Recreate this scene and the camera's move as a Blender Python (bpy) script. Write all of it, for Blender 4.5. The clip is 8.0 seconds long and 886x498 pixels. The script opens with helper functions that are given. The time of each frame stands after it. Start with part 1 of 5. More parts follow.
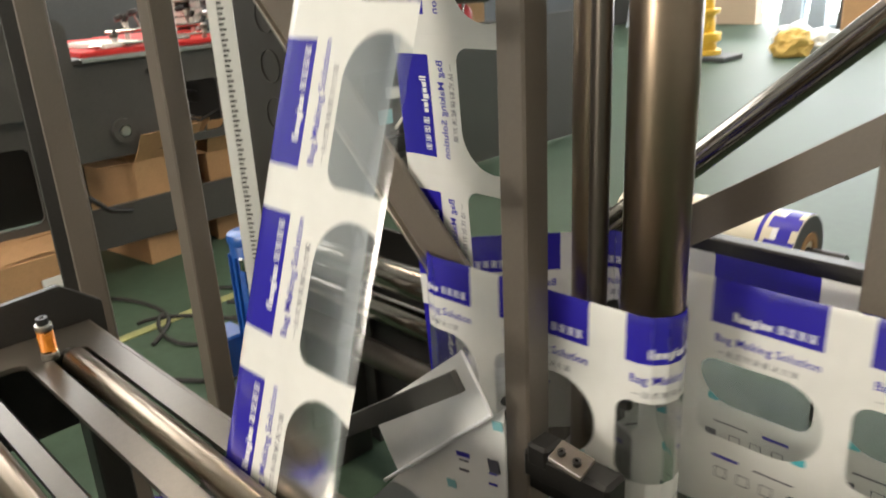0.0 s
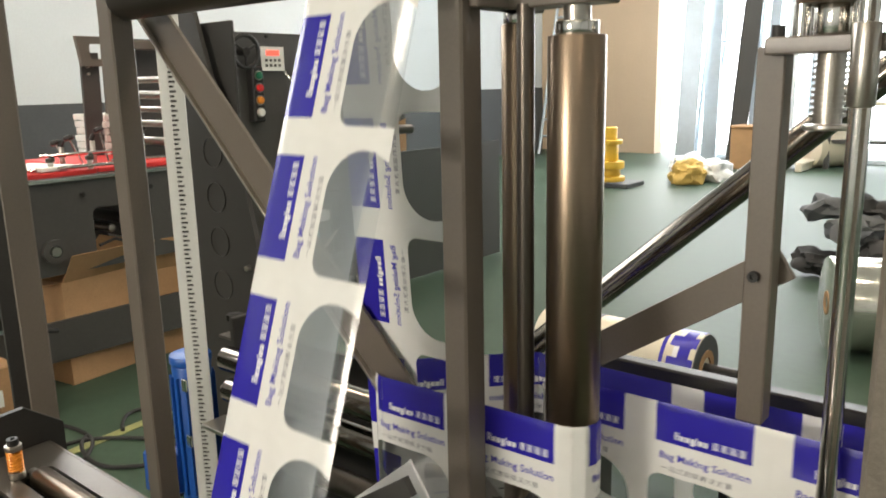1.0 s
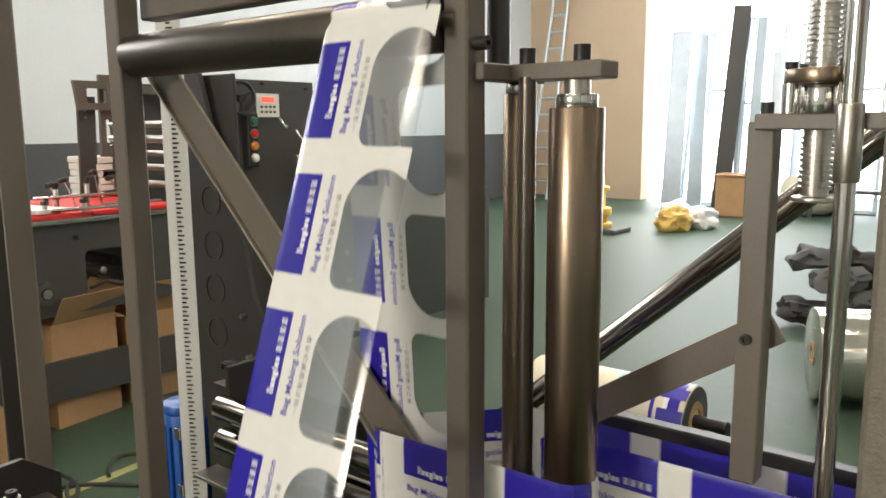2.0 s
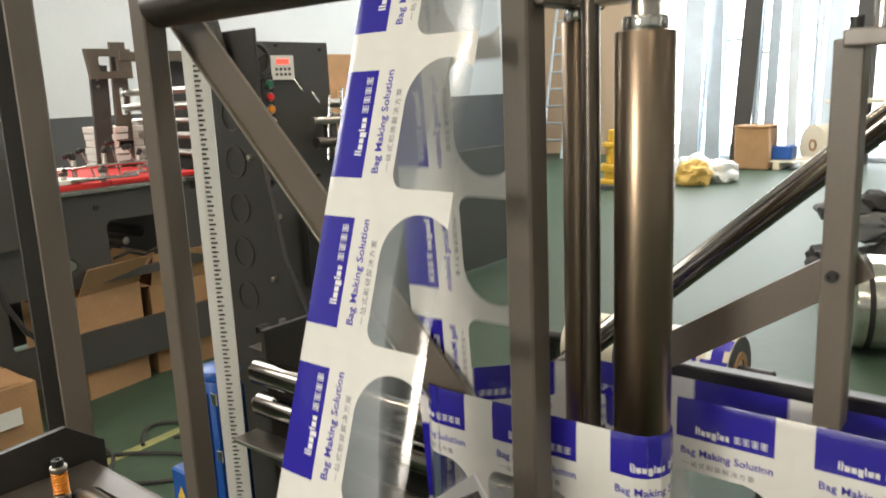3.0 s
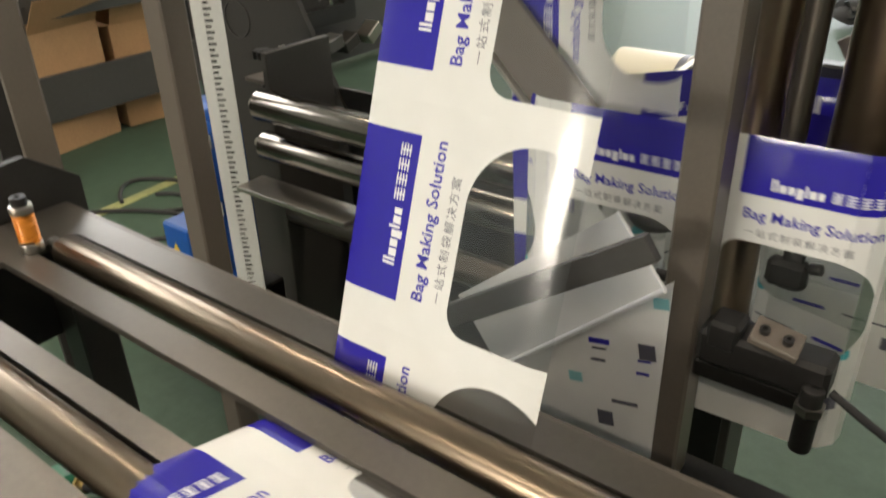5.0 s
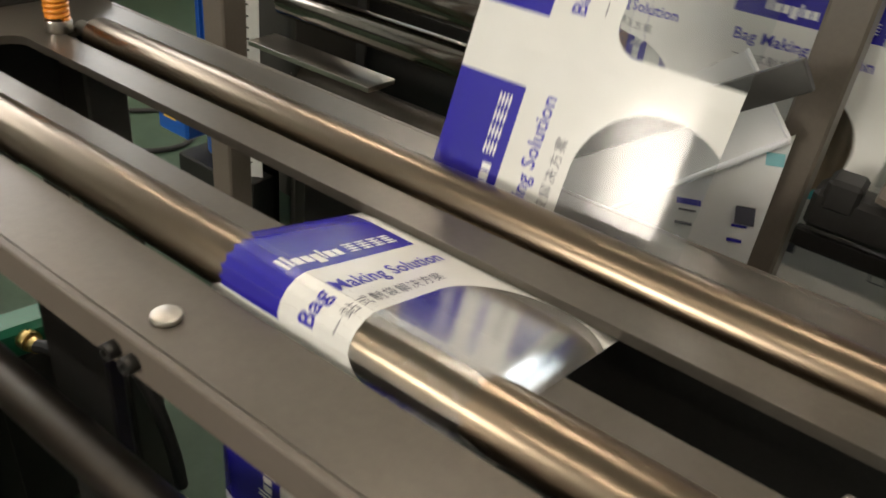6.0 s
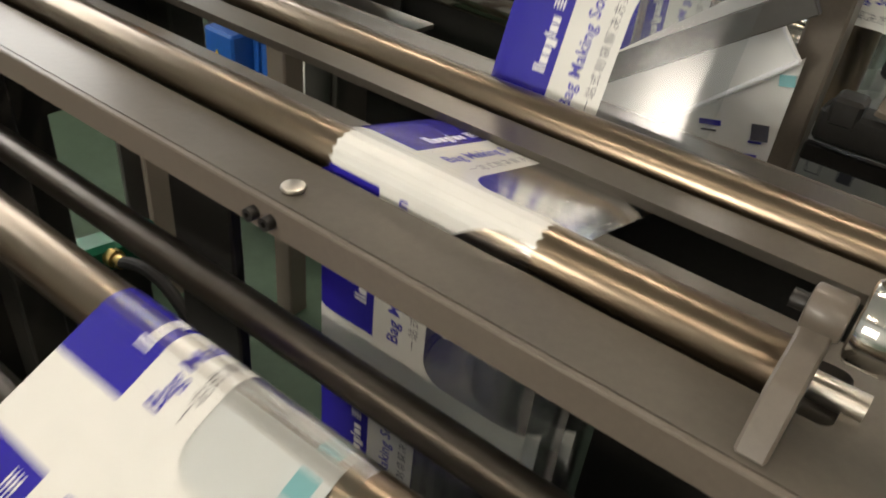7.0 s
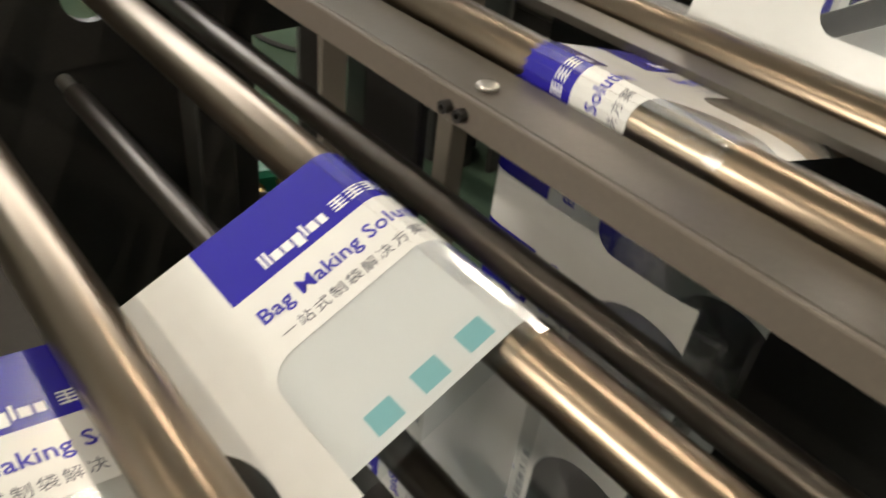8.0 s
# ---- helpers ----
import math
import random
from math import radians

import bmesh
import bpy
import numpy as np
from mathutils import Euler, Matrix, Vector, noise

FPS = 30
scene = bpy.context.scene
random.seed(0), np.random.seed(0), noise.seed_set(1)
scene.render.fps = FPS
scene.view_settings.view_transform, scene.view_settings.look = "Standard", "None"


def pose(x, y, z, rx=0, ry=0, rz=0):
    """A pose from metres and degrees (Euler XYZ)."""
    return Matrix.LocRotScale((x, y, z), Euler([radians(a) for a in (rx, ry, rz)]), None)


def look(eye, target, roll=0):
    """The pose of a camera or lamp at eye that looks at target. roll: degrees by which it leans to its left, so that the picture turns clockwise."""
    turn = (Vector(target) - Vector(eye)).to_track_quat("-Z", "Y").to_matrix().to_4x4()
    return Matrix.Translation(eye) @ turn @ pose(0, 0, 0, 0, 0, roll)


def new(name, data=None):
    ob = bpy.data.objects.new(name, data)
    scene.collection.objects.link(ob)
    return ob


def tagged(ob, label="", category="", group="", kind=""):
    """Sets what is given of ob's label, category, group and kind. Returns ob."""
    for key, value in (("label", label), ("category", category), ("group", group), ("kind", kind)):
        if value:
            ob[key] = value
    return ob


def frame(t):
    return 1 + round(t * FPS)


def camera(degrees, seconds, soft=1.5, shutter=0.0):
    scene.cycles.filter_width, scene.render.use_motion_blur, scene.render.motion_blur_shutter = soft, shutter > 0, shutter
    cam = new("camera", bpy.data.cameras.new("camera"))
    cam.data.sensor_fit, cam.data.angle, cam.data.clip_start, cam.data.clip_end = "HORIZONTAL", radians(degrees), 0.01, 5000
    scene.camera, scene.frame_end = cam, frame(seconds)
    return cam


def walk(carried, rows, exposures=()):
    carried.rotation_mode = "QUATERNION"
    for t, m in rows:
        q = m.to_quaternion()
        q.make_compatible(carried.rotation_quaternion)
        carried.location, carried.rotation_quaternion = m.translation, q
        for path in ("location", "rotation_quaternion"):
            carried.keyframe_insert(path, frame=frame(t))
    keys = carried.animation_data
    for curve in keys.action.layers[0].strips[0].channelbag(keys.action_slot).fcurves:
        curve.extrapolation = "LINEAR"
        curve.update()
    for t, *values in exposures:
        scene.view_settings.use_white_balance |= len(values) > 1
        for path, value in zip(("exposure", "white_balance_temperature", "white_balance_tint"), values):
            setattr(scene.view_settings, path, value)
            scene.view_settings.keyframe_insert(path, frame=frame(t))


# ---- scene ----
cam = camera(59.5, 8.0, soft=1.7, shutter=0.4)
PATH = [
    (0, (0.03, 0.31, 1.298), (-1.324, 1.608, 0.602), -3.1),
    (0.5, (0.086, 0.21, 1.345), (-1.197, 1.65, 0.813), -2.1),
    (1, (0.109, 0.168, 1.366), (-1.137, 1.676, 0.948), -1.3),
    (1.5, (0.114, 0.145, 1.391), (-1.113, 1.687, 1.048), -0.7),
    (1.7, (0.114, 0.133, 1.398), (-1.114, 1.681, 1.087), -0.3),
    (2.8, (0.053, 0.133, 1.376), (-1.194, 1.652, 1.008), -1.8),
    (3, (0.026, 0.142, 1.362), (-1.222, 1.652, 0.96), -2.5),
    (3.5, (-0.087, 0.19, 1.339), (-1.321, 1.669, 0.801), -4.7),
    (4, (-0.183, 0.226, 1.302), (-1.384, 1.694, 0.668), -5.1),
    (4.5, (-0.244, 0.259, 1.23), (-1.393, 1.702, 0.456), -4.0),
    (4.7, (-0.265, 0.274, 1.208), (-1.382, 1.695, 0.352), -3.4),
    (5.8, (-0.377, 0.237, 1.071), (-1.329, 1.626, -0.007), 5.9),
    (6, (-0.401, 0.21, 1.041), (-1.319, 1.623, -0.035), 7.1),
    (6.5, (-0.375, 0.154, 1.051), (-1.282, 1.51, -0.104), 6.7),
    (7, (-0.358, 0.094, 1.053), (-1.273, 1.44, -0.109), 6.4),
    (7.5, (-0.351, 0.055, 1.049), (-1.325, 1.308, -0.168), 9.0),
    (8, (-0.338, 0.036, 1.008), (-1.493, 1.146, -0.189), 7.1),
]
walk(cam, [(t, look(eye, target, roll)) for t, eye, target, roll in PATH], exposures=[(0, 0.48), (1.0, 0.36), (1.7, 0.30), (2.8, 0.28), (3.5, 0.37), (4.0, 0.50), (4.7, 0.46), (5.8, 0.12), (7.0, 0.12), (8, 0.22)])


# ---- light ----
def node(nt, kind, **kw):
    n = nt.nodes.new(kind)
    for k, v in kw.items():
        if k in n.inputs:
            n.inputs[k].default_value = v
    return n


world = bpy.data.worlds.new("world")
scene.world = world
world.use_nodes = True
wn = world.node_tree
sky = wn.nodes.new("ShaderNodeTexSky")
sky.sky_type, sky.sun_disc, sky.sun_elevation, sky.sun_rotation = "NISHITA", False, radians(40), radians(200)
wn.nodes["Background"].inputs[1].default_value = 0.12
wn.links.new(sky.outputs[0], wn.nodes["Background"].inputs[0])


def area(name, m, sx, sy, watts, colour):
    d = bpy.data.lights.new(name, "AREA")
    d.shape, d.size, d.size_y, d.energy, d.color = "RECTANGLE", sx, sy, watts, colour
    o = new(name, d)
    o.matrix_world = m
    return o


# daylight through the open end of the hall
area("door_daylight", look((-4.0, 11.7, 2.3), (-3.0, 5, 1.2)), 3.2, 4.2, 100, (0.98, 0.97, 0.96))
scene.view_settings.exposure = 0.0


# ---- materials ----
def pbr(name, colour, rough=0.5, metal=0.0, scale=8.0, vary=0.15, bump=0.0, fine=60.0, tint=None, coat=0.0, stretch=(1, 1, 1), rvary=0.1):
    m = bpy.data.materials.new(name)
    m.use_nodes = True
    nt = m.node_tree
    b = nt.nodes["Principled BSDF"]
    tc = nt.nodes.new("ShaderNodeTexCoord")
    mp = nt.nodes.new("ShaderNodeMapping")
    mp.inputs["Scale"].default_value = stretch
    nt.links.new(tc.outputs["Object"], mp.inputs[0])
    big = node(nt, "ShaderNodeTexNoise", Scale=scale, Detail=4.0, Roughness=0.6)
    small = node(nt, "ShaderNodeTexNoise", Scale=fine, Detail=3.0, Roughness=0.7)
    for n in (big, small):
        nt.links.new(mp.outputs[0], n.inputs["Vector"])
    add = nt.nodes.new("ShaderNodeMath")
    add.operation = "MULTIPLY_ADD"
    add.inputs[1].default_value = 0.5
    half = nt.nodes.new("ShaderNodeMath")
    half.operation = "MULTIPLY"
    half.inputs[1].default_value = 0.5
    nt.links.new(small.outputs["Fac"], half.inputs[0])
    nt.links.new(big.outputs["Fac"], add.inputs[0])
    nt.links.new(half.outputs[0], add.inputs[2])
    ramp = nt.nodes.new("ShaderNodeValToRGB")
    ramp.color_ramp.elements[0].position, ramp.color_ramp.elements[1].position = 0.3, 0.7
    c2 = tint or [c * (1 + vary) for c in colour]
    c1 = [c * (1 - vary) for c in colour]
    ramp.color_ramp.elements[0].color = (*c1, 1)
    ramp.color_ramp.elements[1].color = (*c2, 1)
    nt.links.new(add.outputs[0], ramp.inputs[0])
    nt.links.new(ramp.outputs[0], b.inputs["Base Color"])
    rr = nt.nodes.new("ShaderNodeMapRange")
    rr.inputs["To Min"].default_value, rr.inputs["To Max"].default_value = max(0.02, rough - rvary), min(1, rough + rvary)
    nt.links.new(add.outputs[0], rr.inputs["Value"])
    nt.links.new(rr.outputs[0], b.inputs["Roughness"])
    b.inputs["Metallic"].default_value = metal
    b.inputs["Coat Weight"].default_value = coat
    if bump:
        bp = node(nt, "ShaderNodeBump", Strength=bump, Distance=0.002)
        nt.links.new(small.outputs["Fac"], bp.inputs["Height"])
        nt.links.new(bp.outputs[0], b.inputs["Normal"])
    return m


def glow(name, colour, strength):
    m = bpy.data.materials.new(name)
    m.use_nodes = True
    b = m.node_tree.nodes["Principled BSDF"]
    b.inputs["Base Color"].default_value = (*colour, 1)
    b.inputs["Emission Color"].default_value = (*colour, 1)
    b.inputs["Emission Strength"].default_value = strength
    return m


PAINT = pbr("grey_brown_enamel", (0.125, 0.105, 0.085), 0.42, 0.0, 5, 0.12, 0.05, 220, coat=0.15)
DARK = pbr("dark_grey_enamel", (0.030, 0.028, 0.025), 0.45, 0.0, 4, 0.25, 0.05, 180)
FARGREY = pbr("machine_grey_enamel", (0.056, 0.054, 0.050), 0.5, 0.0, 2, 0.18, 0.04, 90)
PLATE = pbr("brushed_grey_plate", (0.128, 0.115, 0.098), 0.31, 0.5, 4, 0.12, 0.05, 120)
BRONZE = pbr("hard_anodised_roller", (0.23, 0.18, 0.128), 0.28, 1.0, 3, 0.04, 0.0, 60, stretch=(1.5, 0.3, 0.3), rvary=0.015)
BRONZE_UP = pbr("hard_anodised_upright_roller", (0.25, 0.19, 0.135), 0.30, 1.0, 3, 0.05, 0.0, 60, stretch=(0.3, 0.3, 1.5), rvary=0.015)
GUNMETAL = pbr("dark_anodised_roller", (0.11, 0.095, 0.08), 0.34, 0.9, 3, 0.12, 0.0, 60, stretch=(1.5, 0.3, 0.3), rvary=0.03)
CHROME = pbr("chrome_steel", (0.62, 0.60, 0.56), 0.14, 1.0, 9, 0.08, 0.0, 100, rvary=0.05)
POLISHED = pbr("dark_polished_tube", (0.23, 0.205, 0.175), 0.14, 1.0, 6, 0.08, 0.0, 80, rvary=0.03)
STEEL = pbr("machined_steel", (0.48, 0.45, 0.40), 0.3, 1.0, 8, 0.08, 0.0, 90, rvary=0.05)
BLACK = pbr("black_oxide_steel", (0.02, 0.019, 0.018), 0.42, 0.3, 12, 0.3, 0.05, 150)
RUBBER = pbr("black_rubber", (0.018, 0.018, 0.018), 0.7, 0.0, 10, 0.3, 0.05, 120)
WHITEP = pbr("white_perforated_steel", (0.62, 0.63, 0.60), 0.5, 0.0, 6, 0.06, 0.03, 90)
BLUEP = pbr("blue_motor_enamel", (0.012, 0.085, 0.36), 0.35, 0.0, 9, 0.15, 0.04, 120)
REDP = pbr("red_felt_pad", (0.62, 0.03, 0.028), 0.7, 0.0, 12, 0.12, 0.1, 200)
REDK = pbr("red_plastic_knob", (0.6, 0.02, 0.02), 0.3, 0.0, 12, 0.08)
CARD = pbr("corrugated_cardboard", (0.40, 0.235, 0.115), 0.85, 0.0, 7, 0.16, 0.15, 120)
ORANGE = pbr("orange_spring_enamel", (0.75, 0.26, 0.02), 0.35, 0.1, 14, 0.12)
BRASS = pbr("brass_fitting", (0.6, 0.42, 0.16), 0.28, 1.0, 14, 0.1)
GREENC = pbr("green_terminal_plastic", (0.01, 0.13, 0.07), 0.4, 0.0, 14, 0.12)
YELLOW = pbr("yellow_valve_enamel", (0.72, 0.46, 0.05), 0.45, 0.0, 8, 0.12)
SACK = pbr("clear_plastic_sack", (0.72, 0.74, 0.75), 0.3, 0.0, 10, 0.12, 0.3, 30)
SACKY = pbr("ochre_sack_cloth", (0.62, 0.42, 0.12), 0.75, 0.0, 10, 0.2, 0.3, 60)
GLASSY = pbr("pale_aluminium_frame", (0.55, 0.62, 0.68), 0.35, 0.6, 3, 0.15)
SILVERFILM = pbr("silver_film_roll", (0.62, 0.62, 0.56), 0.18, 0.85, 3, 0.1, 0.05, 40)
PAPER = pbr("white_paper", (0.78, 0.78, 0.74), 0.6, 0.0, 8, 0.04)
CREAM = pbr("cream_film_roll", (0.72, 0.66, 0.52), 0.35, 0.0, 4, 0.06)
INKBLUE = pbr("blue_ink", (0.030, 0.022, 0.36), 0.32, 0.0, 20, 0.06)
INKTEAL = pbr("teal_ink", (0.24, 0.52, 0.56), 0.4, 0.0, 20, 0.05)
INKGREY = pbr("grey_ink", (0.10, 0.10, 0.13), 0.45, 0.0, 20, 0.05)
INKWHITE = pbr("white_ink", (0.80, 0.80, 0.82), 0.35, 0.0, 20, 0.03)
WALLW = pbr("pale_blue_wall_paint", (0.62, 0.66, 0.68), 0.8, 0.0, 1.2, 0.06, 0.08, 40)
WALLB = pbr("beige_wall_paint", (0.58, 0.44, 0.31), 0.8, 0.0, 1.2, 0.08, 0.08, 40)
DADO = pbr("dark_dado_paint", (0.07, 0.075, 0.08), 0.6, 0.0, 2, 0.15, 0.05, 40)
CEIL = pbr("pale_roof_sheet", (0.5, 0.5, 0.49), 0.7, 0.0, 1.0, 0.08)
HAMMER = pbr("hammered_grey_casting", (0.17, 0.15, 0.12), 0.45, 0.1, 30, 0.2, 0.6, 160)
LAMP = glow("lamp_tube", (1.0, 0.90, 0.76), 18.0)
DAYLIGHT = glow("bright_daylight", (0.93, 0.97, 1.0), 6.0)
DAYLIGHT_HIGH = glow("high_window_daylight", (0.97, 0.98, 1.0), 3.5)
# south window backdrop, and the glow of the added roof panel
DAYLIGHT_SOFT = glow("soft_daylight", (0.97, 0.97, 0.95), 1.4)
SCREENRED = glow("red_display", (1.0, 0.08, 0.05), 1.2)


def floor_paint():
    m = pbr("green_floor_paint", (0.043, 0.075, 0.050), 0.5, 0.0, 1.1, 0.22, 0.06, 14, tint=(0.064, 0.102, 0.072), rvary=0.12)
    m.node_tree.nodes["Principled BSDF"].inputs["Specular IOR Level"].default_value = 0.16
    return m


FLOOR = floor_paint()


def film_material(name, lower, ply=False):
    """Printed packaging film. UV in metres: x along the bag (0 to PITCH, upstream), y across from the blue edge."""
    m = bpy.data.materials.new(name)
    m.use_nodes = True
    nt = m.node_tree
    b = nt.nodes["Principled BSDF"]
    uv = nt.nodes.new("ShaderNodeUVMap")
    uv.uv_map = "print"
    sep = nt.nodes.new("ShaderNodeSeparateXYZ")
    nt.links.new(uv.outputs[0], sep.inputs[0])
    S, W = sep.outputs[0], sep.outputs[1]

    def mth(op, a, c=None):
        n = nt.nodes.new("ShaderNodeMath")
        n.operation = op
        for i, v in enumerate((a, c)):
            if v is None:
                continue
            if isinstance(v, (int, float)):
                n.inputs[i].default_value = v
            else:
                nt.links.new(v, n.inputs[i])
        return n.outputs[0]

    def rbox(s0, w0, hs, hw, r):
        """1 inside a rounded rectangle."""
        dx = mth("MAXIMUM", mth("SUBTRACT", mth("ABSOLUTE", mth("SUBTRACT", S, s0)), hs - r), 0.0)
        dy = mth("MAXIMUM", mth("SUBTRACT", mth("ABSOLUTE", mth("SUBTRACT", W, w0)), hw - r), 0.0)
        d = mth("SQRT", mth("ADD", mth("MULTIPLY", dx, dx), mth("MULTIPLY", dy, dy)))
        return mth("LESS_THAN", d, r)

    def both(a, c):
        return mth("MULTIPLY", a, c)

    def either(a, c):
        return mth("MAXIMUM", a, c)

    blue = rbox(BLUE0 + BLUE_LEN / 2, 0.0, BLUE_LEN / 2, 0.058, 0.001)
    mid = BLUE0 + BLUE_LEN / 2
    up = rbox(mid, 0.163, 0.0775, 0.055, 0.054)
    down = rbox(mid, 0.163, 0.0775, 0.055, 0.02)
    win = either(both(up, mth("GREATER_THAN", S, mid)), both(down, mth("LESS_THAN", S, mid + 1e-5)))
    teal = None
    if lower:
        for k in range(5):
            q = rbox(mid - 0.055 + 0.0275 * k, 0.205 + 0.004 * (k - 2) ** 2 * 0.3, 0.0085, 0.006, 0.004)
            teal = q if teal is None else either(teal, q)
        for k in range(2):
            q = rbox(mid - 0.03 + 0.02 * k, 0.187, 0.006, 0.005, 0.003)
            teal = either(teal, q)
    if ply:
        # a half-round window and a crescent, with marks below
        blue = mth("MULTIPLY", S, 0.0)

        def disc(s0, w0, r):
            dx, dy = mth("SUBTRACT", S, s0), mth("SUBTRACT", W, w0)
            return mth("LESS_THAN", mth("SQRT", mth("ADD", mth("MULTIPLY", dx, dx), mth("MULTIPLY", dy, dy))), r)
        half = rbox(mid - 0.041, 0.132, 0.040, 0.030, 0.020)
        moon = both(disc(mid + 0.0150, 0.176, 0.062), mth("SUBTRACT", 1.0, disc(mid + 0.004, 0.186, 0.063)))
        moon = both(moon, mth("GREATER_THAN", S, mid + 0.02))
        win = either(half, moon)
        for k in range(5):
            q = rbox(mid - 0.06 + 0.0275 * k, 0.183 + (k % 2) * 0.002, 0.0075, 0.005, 0.003)
            teal = q if teal is None else either(teal, q)
    white = nt.nodes.new("ShaderNodeTexNoise")
    white.inputs["Scale"].default_value = 25.0
    nt.links.new(uv.outputs[0], white.inputs["Vector"])
    wr = nt.nodes.new("ShaderNodeMix")
    wr.data_type = "RGBA"
    wr.inputs[6].default_value = (0.70, 0.70, 0.67, 1)
    wr.inputs[7].default_value = (0.80, 0.80, 0.77, 1)
    nt.links.new(white.outputs["Fac"], wr.inputs[0])
    col = nt.nodes.new("ShaderNodeMix")
    col.data_type = "RGBA"
    nt.links.new(blue, col.inputs[0])
    nt.links.new(wr.outputs[2], col.inputs[6])
    col.inputs[7].default_value = (0.026, 0.019, 0.33, 1)
    last = col.outputs[2]
    if teal is not None:
        c2 = nt.nodes.new("ShaderNodeMix")
        c2.data_type = "RGBA"
        nt.links.new(teal, c2.inputs[0])
        nt.links.new(last, c2.inputs[6])
        c2.inputs[7].default_value = (0.10, 0.46, 0.52, 1)
        last = c2.outputs[2]
    nt.links.new(last, b.inputs["Base Color"])
    b.inputs["Roughness"].default_value = 0.2
    b.inputs["Coat Weight"].default_value = 0.4
    b.inputs["Coat Roughness"].default_value = 0.06
    bp = node(nt, "ShaderNodeBump", Strength=0.12, Distance=0.004)
    rip = node(nt, "ShaderNodeTexNoise", Scale=9.0, Detail=2.0)
    nt.links.new(uv.outputs[0], rip.inputs["Vector"])
    nt.links.new(rip.outputs["Fac"], bp.inputs["Height"])
    nt.links.new(bp.outputs[0], b.inputs["Normal"])
    clear = nt.nodes.new("ShaderNodeBsdfTransparent")
    clear.inputs[0].default_value = (0.84, 0.86, 0.86, 1)
    gloss = nt.nodes.new("ShaderNodeBsdfGlossy")
    gloss.inputs["Roughness"].default_value = 0.16
    gloss.inputs["Color"].default_value = (0.9, 0.9, 0.9, 1)
    nt.links.new(bp.outputs[0], gloss.inputs["Normal"])
    fr = nt.nodes.new("ShaderNodeFresnel")
    fr.inputs[0].default_value = 1.5
    film = nt.nodes.new("ShaderNodeMixShader")
    fg = mth("ADD", mth("MULTIPLY", fr.outputs[0], 0.7), 0.025)
    nt.links.new(fg, film.inputs[0])
    nt.links.new(clear.outputs[0], film.inputs[1])
    nt.links.new(gloss.outputs[0], film.inputs[2])
    mix = nt.nodes.new("ShaderNodeMixShader")
    nt.links.new(win, mix.inputs[0])
    nt.links.new(b.outputs[0], mix.inputs[1])
    nt.links.new(film.outputs[0], mix.inputs[2])
    nt.links.new(mix.outputs[0], nt.nodes["Material Output"].inputs[0])
    return m


PITCH, BLUE0, BLUE_LEN = 0.184, 0.024, 0.135
FILM = film_material("printed_film", False)
FILM_WIDE = film_material("printed_wide_film", True)
FILM_PLY = film_material("inner_film_ply", False, True)
SHEET = pbr("printed_film_reverse", (0.78, 0.78, 0.77), 0.5, 0.0, 6, 0.05, 0.1, 12, coat=0.12)


# ---- building blocks ----
def box(bm, c, s, m=None, bevel=0.0):
    """A box at c of size s, with broken edges."""
    r = bmesh.ops.create_cube(bm, size=1)
    vs = r["verts"]
    bmesh.ops.scale(bm, vec=s, verts=vs)
    if bevel:
        es = list({e for v in vs for e in v.link_edges})
        vs = list({v for f in bmesh.ops.bevel(bm, geom=es, offset=bevel, segments=1, affect="EDGES", profile=0.5)["faces"] for v in f.verts} | {v for v in vs if v.is_valid})
    bmesh.ops.transform(bm, matrix=(m or Matrix.Identity(4)), verts=vs)
    bmesh.ops.translate(bm, vec=c, verts=vs)
    return bm


def cyl(bm, p, q, r, seg=32, r2=None, bevel=0.0):
    """A round bar from p to q."""
    p, q = Vector(p), Vector(q)
    m = Matrix.Translation((p + q) / 2) @ (q - p).to_track_quat("Z", "Y").to_matrix().to_4x4()
    made = bmesh.ops.create_cone(bm, cap_ends=True, segments=seg, radius1=r, radius2=r if r2 is None else r2, depth=(q - p).length)
    vs = made["verts"]
    if bevel:
        es = [e for e in {e for v in vs for e in v.link_edges} if len(e.link_faces) == 2 and any(len(f.verts) > 4 for f in e.link_faces)]
        out = bmesh.ops.bevel(bm, geom=es, offset=bevel, segments=2, affect="EDGES", profile=0.5)
        vs = list({v for v in vs if v.is_valid} | {v for f in out["faces"] for v in f.verts})
    bmesh.ops.transform(bm, matrix=m, verts=vs)
    return bm


def ring(bm, p, q, r, inner, seg=32):
    """A tube from p to q with a hole."""
    p, q = Vector(p), Vector(q)
    m = Matrix.Translation(p) @ (q - p).to_track_quat("Z", "Y").to_matrix().to_4x4()
    L = (q - p).length
    rows = [[bm.verts.new(m @ Vector((math.cos(a) * rr, math.sin(a) * rr, z))) for rr, z in ((r, 0), (r, L), (inner, L), (inner, 0))]
            for a in (2 * math.pi * i / seg for i in range(seg))]
    for i in range(seg):
        u, w = rows[i], rows[(i + 1) % seg]
        for k in range(4):
            bm.faces.new((u[k], w[k], w[(k + 1) % 4], u[(k + 1) % 4]))
    return bm


